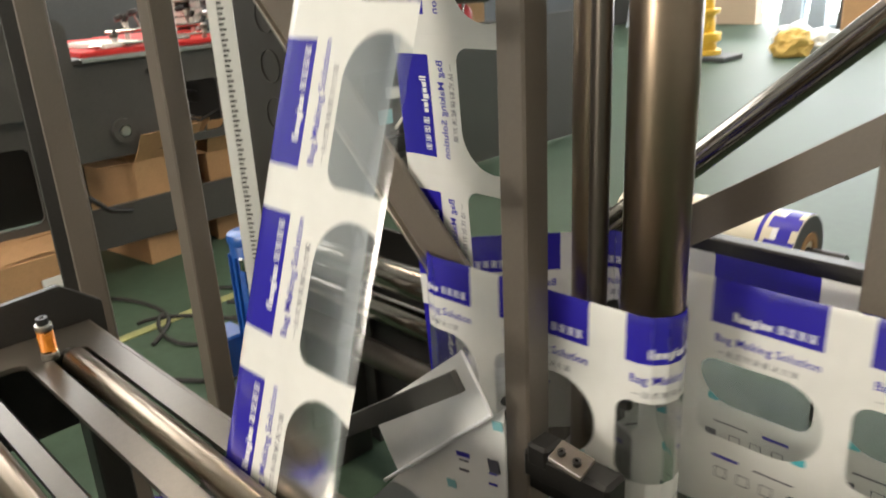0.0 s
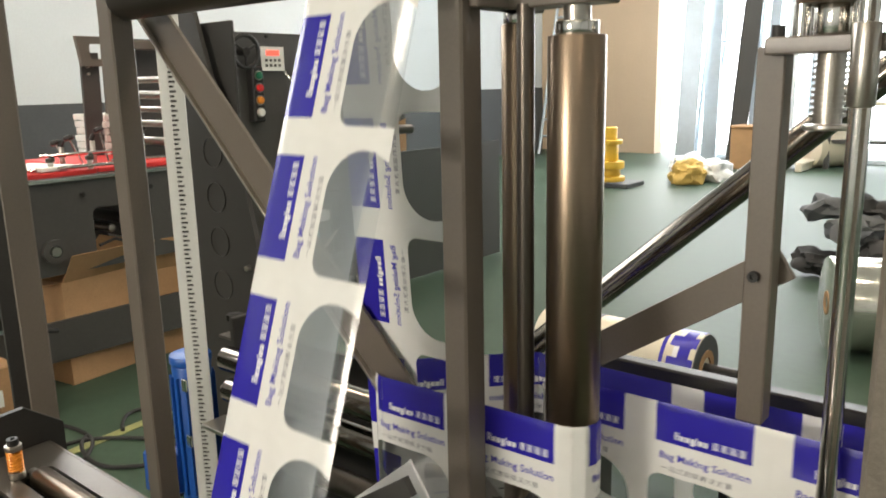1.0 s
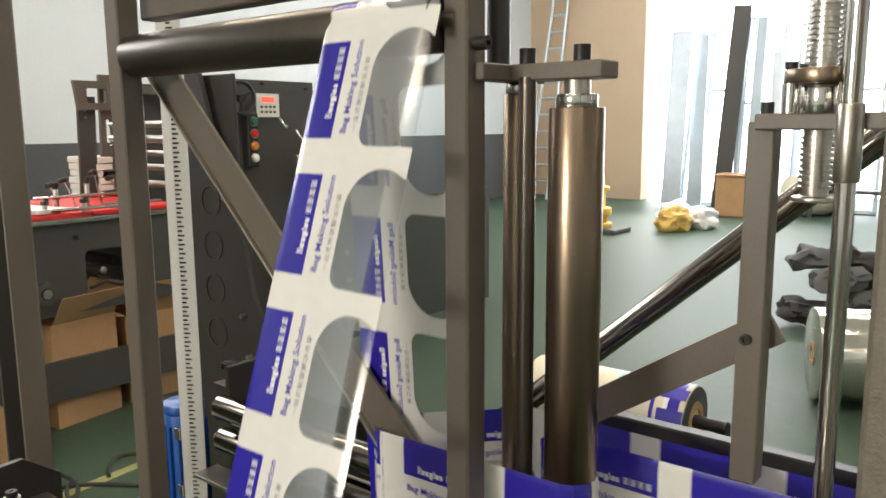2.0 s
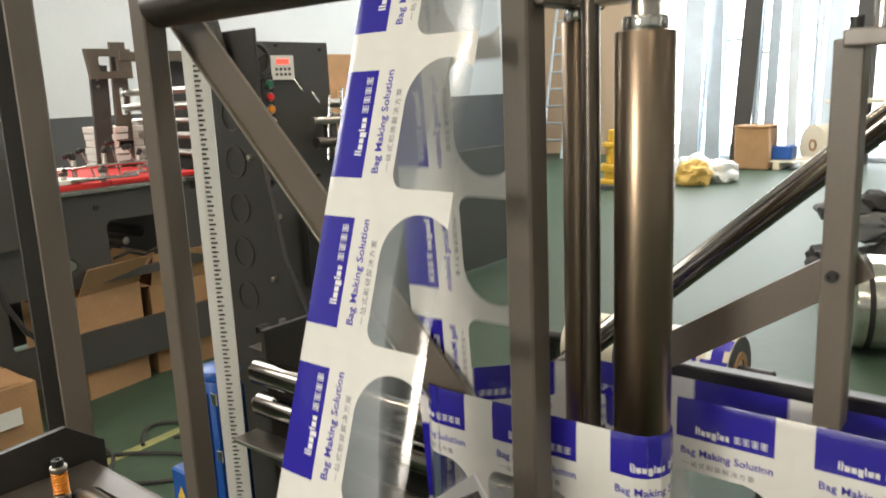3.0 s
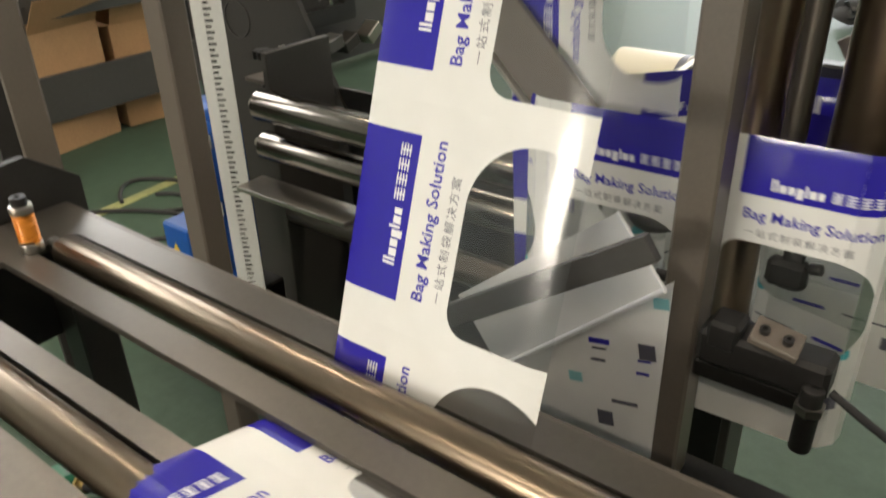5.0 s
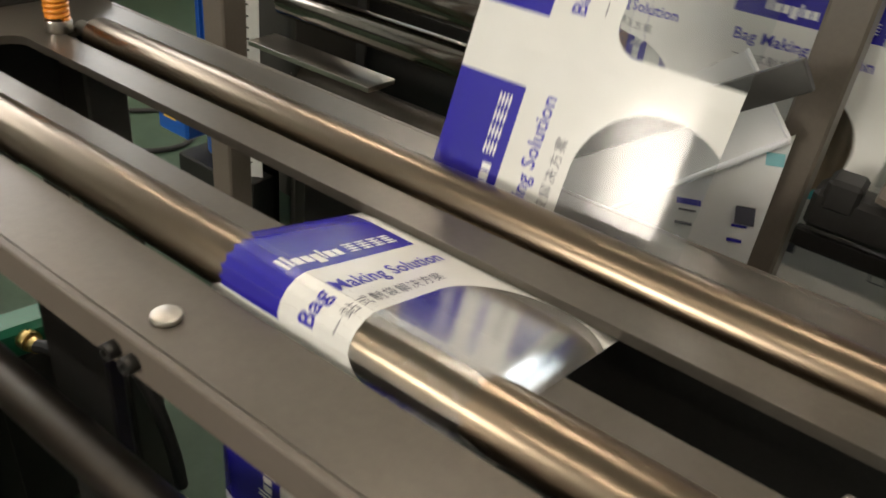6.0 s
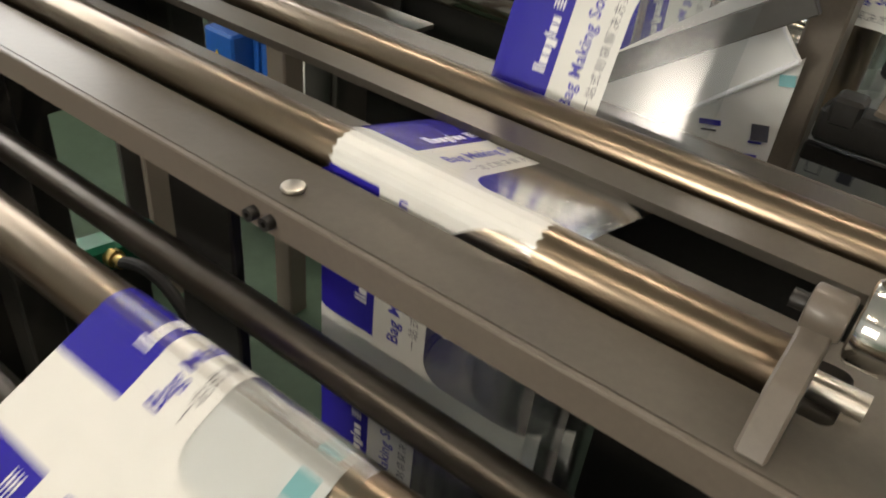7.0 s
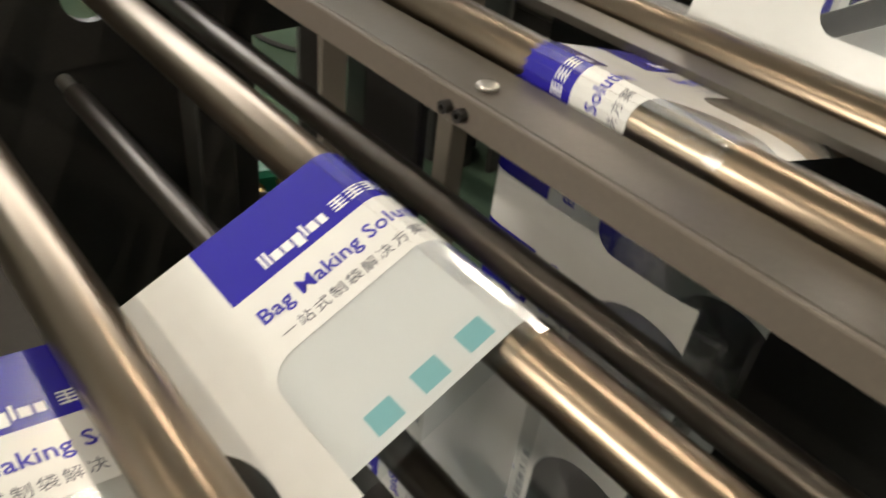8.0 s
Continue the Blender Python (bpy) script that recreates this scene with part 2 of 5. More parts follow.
def tube(bm, pts, r, seg=10):
    """A bent cable or pipe through pts."""
    pts = [Vector(p) for p in pts]
    rows = []
    for i, p in enumerate(pts):
        d = (pts[min(i + 1, len(pts) - 1)] - pts[max(i - 1, 0)]).normalized()
        q = d.to_track_quat("Z", "Y").to_matrix()
        rows.append([bm.verts.new(p + q @ Vector((math.cos(a) * r, math.sin(a) * r, 0))) for a in (2 * math.pi * k / seg for k in range(seg))])
    for a, c in zip(rows, rows[1:]):
        for k in range(seg):
            bm.faces.new((a[k], a[(k + 1) % seg], c[(k + 1) % seg], c[k]))
    bm.faces.new(rows[0][::-1])
    bm.faces.new(rows[-1])
    return bm


def slab(bm, outline, holes, t, m):
    """A plate t thick from a 2D outline with holes cut through, laid by m (plate plane xy, thickness along z)."""
    edges = []
    for loop in [outline] + holes:
        vs = [bm.verts.new((x, y, 0)) for x, y in loop]
        edges += [bm.edges.new((a, c)) for a, c in zip(vs, vs[1:] + vs[:1])]
    got = bmesh.ops.triangle_fill(bm, edges=edges, use_beauty=True)
    faces = [g for g in got["geom"] if isinstance(g, bmesh.types.BMFace)]
    ext = bmesh.ops.extrude_face_region(bm, geom=faces)
    vs = [g for g in ext["geom"] if isinstance(g, bmesh.types.BMVert)]
    bmesh.ops.translate(bm, vec=(0, 0, t), verts=vs)
    allv = list({v for e in edges if e.is_valid for v in e.verts} | set(vs))
    bmesh.ops.transform(bm, matrix=m, verts=allv)
    bmesh.ops.recalc_face_normals(bm, faces=bm.faces)
    return bm


def rrect(x0, y0, x1, y1, r, n=6):
    """A rounded rectangle as a loop."""
    out = []
    for cx, cy, a0 in ((x1 - r, y1 - r, 0), (x0 + r, y1 - r, 90), (x0 + r, y0 + r, 180), (x1 - r, y0 + r, 270)):
        out += [(cx + r * math.cos(radians(a0 + 90 * i / n)), cy + r * math.sin(radians(a0 + 90 * i / n))) for i in range(n + 1)]
    return out


def circle(cx, cy, r, n=28):
    return [(cx + r * math.cos(2 * math.pi * i / n), cy + r * math.sin(2 * math.pi * i / n)) for i in range(n)]


def part(name, bm, material, parent=None, label="", smooth=True):
    me = bpy.data.meshes.new(name)
    bm.to_mesh(me)
    bm.free()
    me.materials.append(material)
    if smooth:
        me.polygons.foreach_set("use_smooth", [True] * len(me.polygons))
        me.set_sharp_from_angle(angle=radians(35))
    o = new(name, me)
    if parent is not None:
        o.parent = parent
        o.matrix_parent_inverse = parent.matrix_world.inverted()
    if label:
        o["label"] = label
    return o


def thing(name, label, category, group="", at=(0, 0, 0), kind=""):
    o = new(name)
    o.matrix_world = Matrix.Translation(at)
    bpy.context.view_layer.update()
    return tagged(o, label, category, group, kind)


def B():
    return bmesh.new()


def bolt(parent, p, d, r=0.007, h=0.01, name="bolt"):
    """A cap screw with a socket, standing on p along d."""
    d = Vector(d).normalized()
    p = Vector(p)
    bm = ring(B(), p, p + d * h, r, r * 0.45, 16)
    cyl(bm, p, p + d * h * 0.5, r * 0.5, 6)
    return part(name, bm, BLACK, parent)


# ---- large structure ----
def structure(name, bm, mat, label, category):
    return tagged(part(name, bm, mat), label, category, kind="structure")


structure("floor", box(B(), (-2, 5, -0.05), (24, 26, 0.1)), FLOOR, "glossy green painted concrete factory floor with scuffs", "floor")
structure("ceiling", box(B(), (-2, 5, 5.6), (24, 26, 0.1)), CEIL, "pale corrugated roof sheet over the hall", "ceiling")
bm = box(B(), (-8.6, 5, 1.425), (0.2, 26, 2.95))
box(bm, (-8.6, 5, 5.075), (0.2, 26, 0.95))
box(bm, (-8.6, -4.75, 3.75), (0.2, 6.5, 1.7))
box(bm, (-8.6, 11.75, 3.75), (0.2, 12.5, 1.7))
structure("wall_west", bm, WALLW, "pale blue painted hall wall with a high window band", "wall")
hwin = thing("window_2", "high steel framed window band in the hall wall", "window", at=(-8.6, 2.0, 3.75), kind="structure")
for k in range(8):
    part("frame_bar", box(B(), (-8.6, -1.45 + 0.985 * k, 3.75), (0.08, 0.05, 1.7)), GLASSY, hwin)
for z in (2.93, 3.75, 4.57):
    part("frame_bar", box(B(), (-8.6, 2.0, z), (0.07, 7.0, 0.05)), GLASSY, hwin)
structure("backdrop_west", box(B(), (-9.3, 2.0, 3.9), (0.1, 10, 4)), DAYLIGHT_HIGH, "overcast daylight outside the high window", "daylight")
area("high_window_daylight", look((-8.45, 2.0, 3.75), (0, 1.5, 0.8)), 6.8, 1.6, 95, (1.0, 0.93, 0.84))
structure("wall_dado", box(B(), (-8.49, 5, 0.62), (0.02, 25.8, 1.24)), DADO, "dark grey painted lower band of the hall wall", "wall band")
structure("wall_east", box(B(), (8.6, 5, 2.75), (0.2, 26, 5.6)), WALLW, "pale painted hall wall", "wall")
bm = box(B(), (0, -7.0, 0.8), (17, 0.2, 1.6))
box(bm, (0, -7.0, 4.3), (17, 0.2, 2.5))
box(bm, (-5.85, -7.0, 2.325), (5.3, 0.2, 1.45))
box(bm, (3.75, -7.0, 2.325), (9.5, 0.2, 1.45))
structure("wall_south", bm, WALLW, "pale painted hall wall with a window", "wall")
win = thing("window_1", "steel framed factory window", "window", at=(-2.1, -7.0, 2.3), kind="structure")
for k in range(4):
    part("frame_bar", box(B(), (-3.17 + 0.713 * k, -7.0, 2.325), (0.05, 0.08, 1.45)), GLASSY, win)
for z in (1.63, 2.3, 3.02):
    part("frame_bar", box(B(), (-2.1, -7.0, z), (2.2, 0.07, 0.05)), GLASSY, win)
structure("backdrop_south", box(B(), (-2.1, -7.6, 2.4), (6, 0.1, 4)), DAYLIGHT_SOFT, "overcast daylight outside the window", "daylight")
area("window_daylight", look((-2.1, -6.85, 2.3), (-1.5, 0, 1.0)), 2.0, 1.3, 235, (1.0, 0.90, 0.77))
bm = box(B(), (-7.3, 14.0, 2.75), (2.5, 0.3, 5.6))
structure("wall_north_a", bm, WALLB, "beige painted end wall beside the open door", "wall")
structure("wall_north_b", box(B(), (4.3, 14.0, 2.75), (8.4, 0.3, 5.6)), WALLW, "pale painted end wall", "wall")
structure("wall_north_lintel", box(B(), (-2.975, 14.0, 5.2), (6.15, 0.3, 0.7)), WALLW, "pale lintel over the open hall door", "lintel")
structure("backdrop", box(B(), (-2.8, 16.5, 2.5), (12, 0.1, 8)), DAYLIGHT, "overexposed bright daylight outside the open door", "daylight")

# added glowing panel and fill lamp to brighten the far end; no known rooflight
structure("rooflight", box(B(), (-4.4, 11.0, 5.53), (4.6, 4.0, 0.03)), DAYLIGHT_SOFT, "added glowing roof panel that brightens the far end", "rooflight")
area("far_end_fill", look((-4.4, 11.0, 5.49), (-4.4, 11.4, 0)), 4.4, 3.8, 130, (1.0, 0.97, 0.93))

for y, shift in ((-4.4, 2.0), (2.4, 0.0), (7.6, 0.0)):
    for x in (-5.2 + shift, -1.2 + shift, 2.8 + shift):
        lamp = thing("ceiling_light", "long linear ceiling light with a white housing, switched on", "ceiling light", "ceiling lights in rows", (x, y, 5.4))
        part("housing", box(B(), (x, y, 5.47), (2.4, 0.24, 0.08), bevel=0.01), PAPER, lamp)
        part("diffuser", box(B(), (x, y, 5.415), (2.3, 0.16, 0.03), bevel=0.005), LAMP, lamp, "bright warm diffuser")
        area("ceiling_lamp", look((x, y, 5.38), (x, y, 0)), 2.3, 0.16, 53, (1.0, 0.83, 0.64))

# ---- printed film: the way that it runs ----
def way(start, circles, end):
    """Straight runs and arcs from start round the circles (x, y, radius, turn +1 or -1) to end."""
    items = [(*start, 0, 1)] + circles + [(*end, 0, 1)]
    runs = []
    for (ax, ay, ar, sa), (bx, by, br, sb) in zip(items, items[1:]):
        d = math.hypot(bx - ax, by - ay)
        a = math.atan2(by - ay, bx - ax) - math.asin((sb * br - sa * ar) / d)
        n = (-math.sin(a), math.cos(a))
        p, q = (ax - sa * ar * n[0], ay - sa * ar * n[1]), (bx - sb * br * n[0], by - sb * br * n[1])
        runs.append((p, q, a))
    out = []
    for i, (p, q, a) in enumerate(runs):
        out.append(("line", p, a, math.hypot(q[0] - p[0], q[1] - p[1]), 0, 0))
        if i < len(circles):
            cx, cy, r, s = circles[i]
            out.append(("arc", (cx, cy), a, ((runs[i + 1][2] - a) * s % (2 * math.pi)) * r, r, s))
    return out


def upon(w, s):
    """Place and heading at s along the way."""
    for i, (kind, p, a, length, r, sn) in enumerate(w):
        if s <= length or i == len(w) - 1:
            if kind == "line":
                return p[0] + math.cos(a) * s, p[1] + math.sin(a) * s, a
            b = a + sn * s / r
            return p[0] + sn * r * math.sin(b), p[1] - sn * r * math.cos(b), b
        s -= length


def length_to(w, n):
    return sum(g[3] for g in w[:n])


XL, FILM_W, WIDE_W = -0.706, 0.199, 0.33
# upright strip, in (y, z): loops below, up behind the upright film, over the top roller, down to the guide rollers, down again
feed = [(1.32 - 0.04 * k, 0.19 if k % 2 == 0 else 0.47, 0.02, -1 if k % 2 == 0 else 1) for k in range(7)]
TOP = (0.94, 1.53, 0.04, 1)
R1 = (0.625, 0.772, 0.019, -1)
R2 = (0.456, 0.778, 0.019, 1)
tail = [(0.456, 0.17, 0.019, 1)] + [(0.494 + 0.038 * k, 0.60 if k % 2 == 0 else 0.17, 0.019, -1 if k % 2 == 0 else 1) for k in range(6)]
STRIP = way((1.34, 0.50), feed + [TOP, R1, R2] + tail, (0.703, 0.62))
STRIP0 = length_to(STRIP, 2 * len(feed) + 2)
STRIP_R2 = length_to(STRIP, 2 * len(feed) + 6)
# wide film, in (x, y): from the feed side round the upright roller, then back behind
WIDE = way((3.1, 1.146), [(-0.45, 1.118, 0.028, 1), (-0.385, 1.033, 0.0385, -1), (-0.69, 1.0285, 0.045, -1), (-0.55, 1.192, 0.03, -1)], (3.6, 1.222))
WIDE_VR = length_to(WIDE, 4)
# its inner ply follows closely and folds back before the upright roller
BACKPLY = way((3.1, 1.151), [(-0.36, 1.171, 0.02, -1)], (3.6, 1.191))
# film beyond the dancer, in (y, z)
R3 = (0.272, 0.732, 0.019, 1)
R4 = (0.108, 0.699, 0.021, -1)
LAST = way((0.329, 0.62), [(0.31, 0.10, 0.019, -1), R3, R4, (-0.12, 0.69, 0.02, 1)], (-0.14, 0.05))
LAST_R3 = length_to(LAST, 4)


def polygon_text(body, size, spacing=1.0, fat=0.0):
    """The triangles of a line of writing, as lists of (x, y)."""
    c = bpy.data.curves.new("writing", "FONT")
    c.body, c.size, c.space_character, c.offset, c.resolution_u = body, size, spacing, fat, 2
    o = bpy.data.objects.new("writing", c)
    me = o.to_mesh()
    out = [[(me.vertices[v].co.x, me.vertices[v].co.y) for v in p.vertices] for p in me.polygons]
    o.to_mesh_clear()
    bpy.data.objects.remove(o)
    bpy.data.curves.remove(c)
    return out


def rect(x0, y0, x1, y1):
    return [(x0, y0), (x1, y0), (x1, y1), (x0, y1)]


def writing():
    """All ink that lies on one bag: (material slot, polygon in (upstream, across))."""
    out = []
    for poly in polygon_text("Bag Making Solution", 0.0155, 1.02, 0.00025):
        out.append((1, [(BLUE0 + 0.006 + x, 0.083 - y) for x, y in poly]))
    for poly in polygon_text("\u4e00\u7ad9\u5f0f\u5236\u888b\u89e3\u51b3\u65b9\u6848", 0.0098, 1.32):
        out.append((2, [(BLUE0 + 0.010 + x, 0.1005 - y) for x, y in poly]))
    x = BLUE0 + 0.028
    # the maker's mark: plain white bars
    for w, h0, h1 in ((0.0022, 0, 12), (0.0022, 0, 12), (0.0065, 0, 7.5), (0.0062, 0, 7.5), (0.0062, -3, 7.5), (0.0022, 0, 11), (0.0064, 0, 7.5), (0.0052, 0, 7.5)):
        out.append((3, rect(x, 0.0505 - h1 / 1000, x + w, 0.0505 - h0 / 1000)))
        if w > 0.005:
            out.append((0, rect(x + w * 0.36, 0.0505 - 0.0052, x + w * 0.64, 0.0505 - 0.0022)))
        x += w + 0.0014
    x += 0.005
    for k in range(4):
        for j in range(4):
            out.append((3, rect(x, 0.0400 + j * 0.0029, x + 0.0095, 0.0413 + j * 0.0029)))
        out.append((3, rect(x + 0.004, 0.0400, x + 0.0054, 0.0503)))
        x += 0.0118
    return out


def lower_writing():
    out = []
    for k in range(3):
        x = BLUE0 + 0.02 + 0.03 * k
        for r in (rect(x, 0.262, x + 0.016, 0.2632), rect(x, 0.2768, x + 0.016, 0.278), rect(x, 0.262, x + 0.0012, 0.278), rect(x + 0.0148, 0.262, x + 0.016, 0.278)):
            out.append((2, r))
    out.append((2, rect(BLUE0 + 0.115, 0.262, BLUE0 + 0.131, 0.278)))
    out.append((1, rect(BLUE0 + 0.015, 0.244, BLUE0 + 0.05, 0.2485)))
    out.append((2, rect(BLUE0 + 0.07, 0.246, BLUE0 + 0.12, 0.2485)))
    return out


def film_pieces(width, n, film, ink, name, edge, back=()):
    """The n rigid pieces, across the film, that make one bag's length."""
    h = PITCH / n
    out = []
    for i in range(n):
        bm = B()
        a, c = i * h, (i + 1) * h
        uv = bm.loops.layers.uv.new("print")

        def face(pts, z, slot):
            f = bm.faces.new([bm.verts.new((w, (a + c) / 2 - s, z)) for s, w in pts])
            f.material_index = slot
            for loop in f.loops:
                loop[uv].uv = ((a + c) / 2 - loop.vert.co.y, loop.vert.co.x)
        cols = [(bm.verts.new((w, (c - a) / 2, z)), bm.verts.new((w, (a - c) / 2, z))) for w, z in edge]
        for p, q in zip(cols, cols[1:]):
            f = bm.faces.new((p[0], p[1], q[1], q[0]))
            f.smooth = True
            for loop in f.loops:
                loop[uv].uv = ((a + c) / 2 - loop.vert.co.y, loop.vert.co.x)
        for poly in back:
            q = clip(clip(poly[1], a, 1), c, -1)
            if len(q) > 2:
                face(q, poly[2], poly[0])
        for slot, poly in ink:
            if slot == 0:
                continue
            q = clip(clip(poly, a, 1), c, -1)
            if len(q) > 2:
                for z in (-0.00025, 0.00025):
                    face(q, z, slot)
        me = bpy.data.meshes.new(name)
        bm.to_mesh(me)
        bm.free()
        for m in (film, INKBLUE, INKGREY, INKWHITE, INKTEAL, SHEET):
            me.materials.append(m)
        out.append(me)
    return out


def clip(poly, at, sign):
    """The part of a polygon on one side of a cross line."""
    out = []
    for (x0, y0), (x1, y1) in zip(poly, poly[1:] + poly[:1]):
        d0, d1 = (x0 - at) * sign, (x1 - at) * sign
        if d0 >= 0:
            out.append((x0, y0))
        if d0 * d1 < 0:
            f = d0 / (d0 - d1)
            out.append((at, y0 + (y1 - y0) * f))
    return out


INK = writing()
N_STRIP, N_WIDE = 26, 10
STRIP_EDGE = ((0, 0.003), (0.006, 0.0012), (0.016, 0.0), (0.165, 0.0), (0.176, 0.0004), (0.186, 0.0014), (0.194, 0.0030), (FILM_W, 0.0046))
FLAT_EDGE = ((0, 0.0), (FILM_W, 0.0))
WIDE_EDGE = ((0, 0.0018), (0.004, 0.0008), (0.01, 0.0), (WIDE_W, 0.0))
MID = BLUE0 + BLUE_LEN / 2
PLY = [(5, rect(MID - 0.0785, 0.105, MID + 0.060, 0.188), 0.0005)] + [(4, rect(MID - 0.055 + 0.03 * k, 0.168, MID - 0.038 + 0.03 * k, 0.182), 0.0004) for k in range(3)]
STRIP_PIECES = film_pieces(FILM_W, N_STRIP, FILM, INK, "film_panel", STRIP_EDGE)
LAST_PIECES = film_pieces(FILM_W, N_STRIP, FILM, INK, "indexed_film_panel", FLAT_EDGE, PLY)
WIDE_PIECES = film_pieces(WIDE_W, N_WIDE, FILM_WIDE, INK + lower_writing(), "wide_film_panel", WIDE_EDGE)
PLY_PIECES = film_pieces(WIDE_W, N_WIDE, FILM_PLY, [], "inner_ply_panel", ((0.09, 0.0), (WIDE_W - 0.01, 0.0)))


# ---- guide rollers and the infeed frame ----
def roller(name, p, q, r, mat, label, shaft=0.03, shaft_r=0.008):
    p, q = Vector(p), Vector(q)
    d = (q - p).normalized()
    t = thing(name, label, "roller", at=p)
    part("tube", cyl(B(), p, q, r, 48, bevel=0.0015), mat, t)
    part("shaft", cyl(B(), p - d * shaft, p + d * 0.004, shaft_r, 20), STEEL, t, "bright steel shaft end")
    part("shaft", cyl(B(), q - d * 0.004, q + d * shaft, shaft_r, 20), STEEL, t, "bright steel shaft end")
    return t


roller("guide_roller", (-1.10, R1[0], R1[1]), (0.10, R1[0], R1[1]), 0.0185, BRONZE, "bronze anodised guide roller lying in the grey frame")
roller("guide_roller", (-1.24, R2[0], R2[1]), (-0.365, R2[0], R2[1]), 0.0185, BRONZE, "bronze anodised guide roller under the printed film")
roller("guide_roller", (-1.20, R3[0], R3[1]), (0.05, R3[0], R3[1]), 0.0185, BRONZE, "bronze anodised guide roller carrying the printed film")
roller("guide_roller", (-1.20, R4[0], R4[1]), (0.05, R4[0], R4[1]), 0.0205, BRONZE, "bronze anodised guide roller pressing on the film")
roller("tie_rod", (-1.20, 0.352, 0.70), (0.05, 0.352, 0.70), 0.0135, GUNMETAL, "dark steel tie rod across the frame")
roller("tie_rod", (-1.05, 0.222, 0.655), (0.05, 0.222, 0.655), 0.011, GUNMETAL, "thin dark steel rod below the guide roller")
roller("tie_rod", (-1.20, 0.52, 0.715), (-0.33, 0.52, 0.715), 0.012, GUNMETAL, "dark steel rod inside the slot of the frame")

frame_unit = thing("infeed_frame", "grey enamelled steel infeed frame with long slots", "machine frame", at=(-0.7, 0.53, 0))
PZ = 0.775
out = [(-1.22, 0.381), (-0.02, 0.381), (-0.02, 0.688), (-1.22, 0.688)]
holes = [rrect(-1.125, 0.598, -0.05, 0.652, 0.01), rrect(-1.14, 0.507, -0.335, 0.566, 0.018), rrect(-1.20, 0.432, -0.345, 0.483, 0.008)]
part("top_plate", slab(B(), out, holes, 0.008, Matrix.Translation((0, 0, PZ - 0.008))), PLATE, frame_unit)
part("front_lip", box(B(), (-0.62, 0.378, PZ - 0.0125), (1.2, 0.006, 0.025), bevel=0.001), PAINT, frame_unit)
part("back_lip", box(B(), (-0.62, 0.691, PZ - 0.03), (1.2, 0.006, 0.06), bevel=0.001), PAINT, frame_unit)
for x in (-1.19, -0.06):
    for y in (0.41, 0.665):
        part("leg", box(B(), (x, y, 0.37), (0.05, 0.05, 0.74), bevel=0.003), DARK, frame_unit)
prof = [(0.20, 0.60), (0.72, 0.60), (0.72, 0.80), (0.66, 0.845), (0.5, 0.835), (0.40, 0.775), (0.05, 0.755), (0.05, 0.60)]
part("side_plate", slab(B(), prof, [circle(0.3, 0.68, 0.03)], 0.012, Matrix.Translation((-1.235, 0, 0)) @ Matrix(((0, 0, 1, 0), (1, 0, 0, 0), (0, 1, 0, 0), (0, 0, 0, 1)))), DARK, frame_unit)
part("side_plate", box(B(), (0.06, 0.33, 0.66), (0.012, 0.75, 0.2), bevel=0.002), DARK, frame_unit)
part("rivet", cyl(B(), (-0.69, 0.398, PZ), (-0.69, 0.398, PZ + 0.004), 0.0085, 24, bevel=0.0015), STEEL, frame_unit, "bright flat rivet head")
for dx in (-0.008, 0.008):
    bolt(frame_unit, (-0.695 + dx, 0.375, 0.762), (0, -1, 0), 0.005, 0.007)
part("inner_post", box(B(), (-0.80, 0.405, 0.38), (0.075, 0.012, 0.73), bevel=0.002), BLACK, frame_unit)
# black panels added to hide the floor and keep the space below dark
part("under_black_panel", box(B(), (-0.42, 0.05, 0.34), (0.88, 0.70, 0.012), bevel=0.002), BLACK, frame_unit, "black panel added under the rollers to keep that space dark")
part("rear_black_panel", box(B(), (-0.45, 0.735, 0.36), (0.95, 0.008, 0.68), bevel=0.001), BLACK, frame_unit)
part("lower_black_panel", box(B(), (-0.45, 0.56, 0.12), (0.95, 0.36, 0.01), bevel=0.001), BLACK, frame_unit)
part("side_black_panel", box(B(), (-0.86, 0.05, 0.25), (0.012, 0.70, 0.19), bevel=0.002), BLACK, frame_unit)
part("cover_sheet", box(B(), (-1.04, 0.03, 0.50), (0.34, 0.30, 0.004), Matrix.Rotation(radians(14), 4, "Y"), bevel=0.001), DARK, frame_unit, "dull grey cover sheet")
part("side_wall", box(B(), (-1.235, 0.05, 0.33), (0.012, 0.9, 0.62), bevel=0.002), DARK, frame_unit)
part("cross_bar", box(B(), (-0.62, 0.39, 0.10), (1.15, 0.04, 0.04), bevel=0.003), DARK, frame_unit)

# spring bolt by the roller end
sp = thing("spring_bolt", "bolt with an orange coil spring and black cap screw", "spring bolt", at=(-1.125, 0.60, PZ))
helix = [(-1.125 + 0.0095 * math.cos(a), 0.60 + 0.0095 * math.sin(a), PZ + 0.012 + 0.034 * a / (14 * math.pi)) for a in np.arange(0, 14 * math.pi, 0.5)]
part("spring", tube(B(), helix, 0.0026, 8), ORANGE, sp, "orange coil spring")
part("washer", cyl(B(), (-1.125, 0.60, PZ), (-1.125, 0.60, PZ + 0.012), 0.0125, 24, bevel=0.001), STEEL, sp)
part("washer", cyl(B(), (-1.125, 0.60, PZ + 0.047), (-1.125, 0.60, PZ + 0.056), 0.0125, 24, bevel=0.001), STEEL, sp)
bolt(sp, (-1.125, 0.60, PZ + 0.056), (0, 0, 1), 0.0085, 0.010)

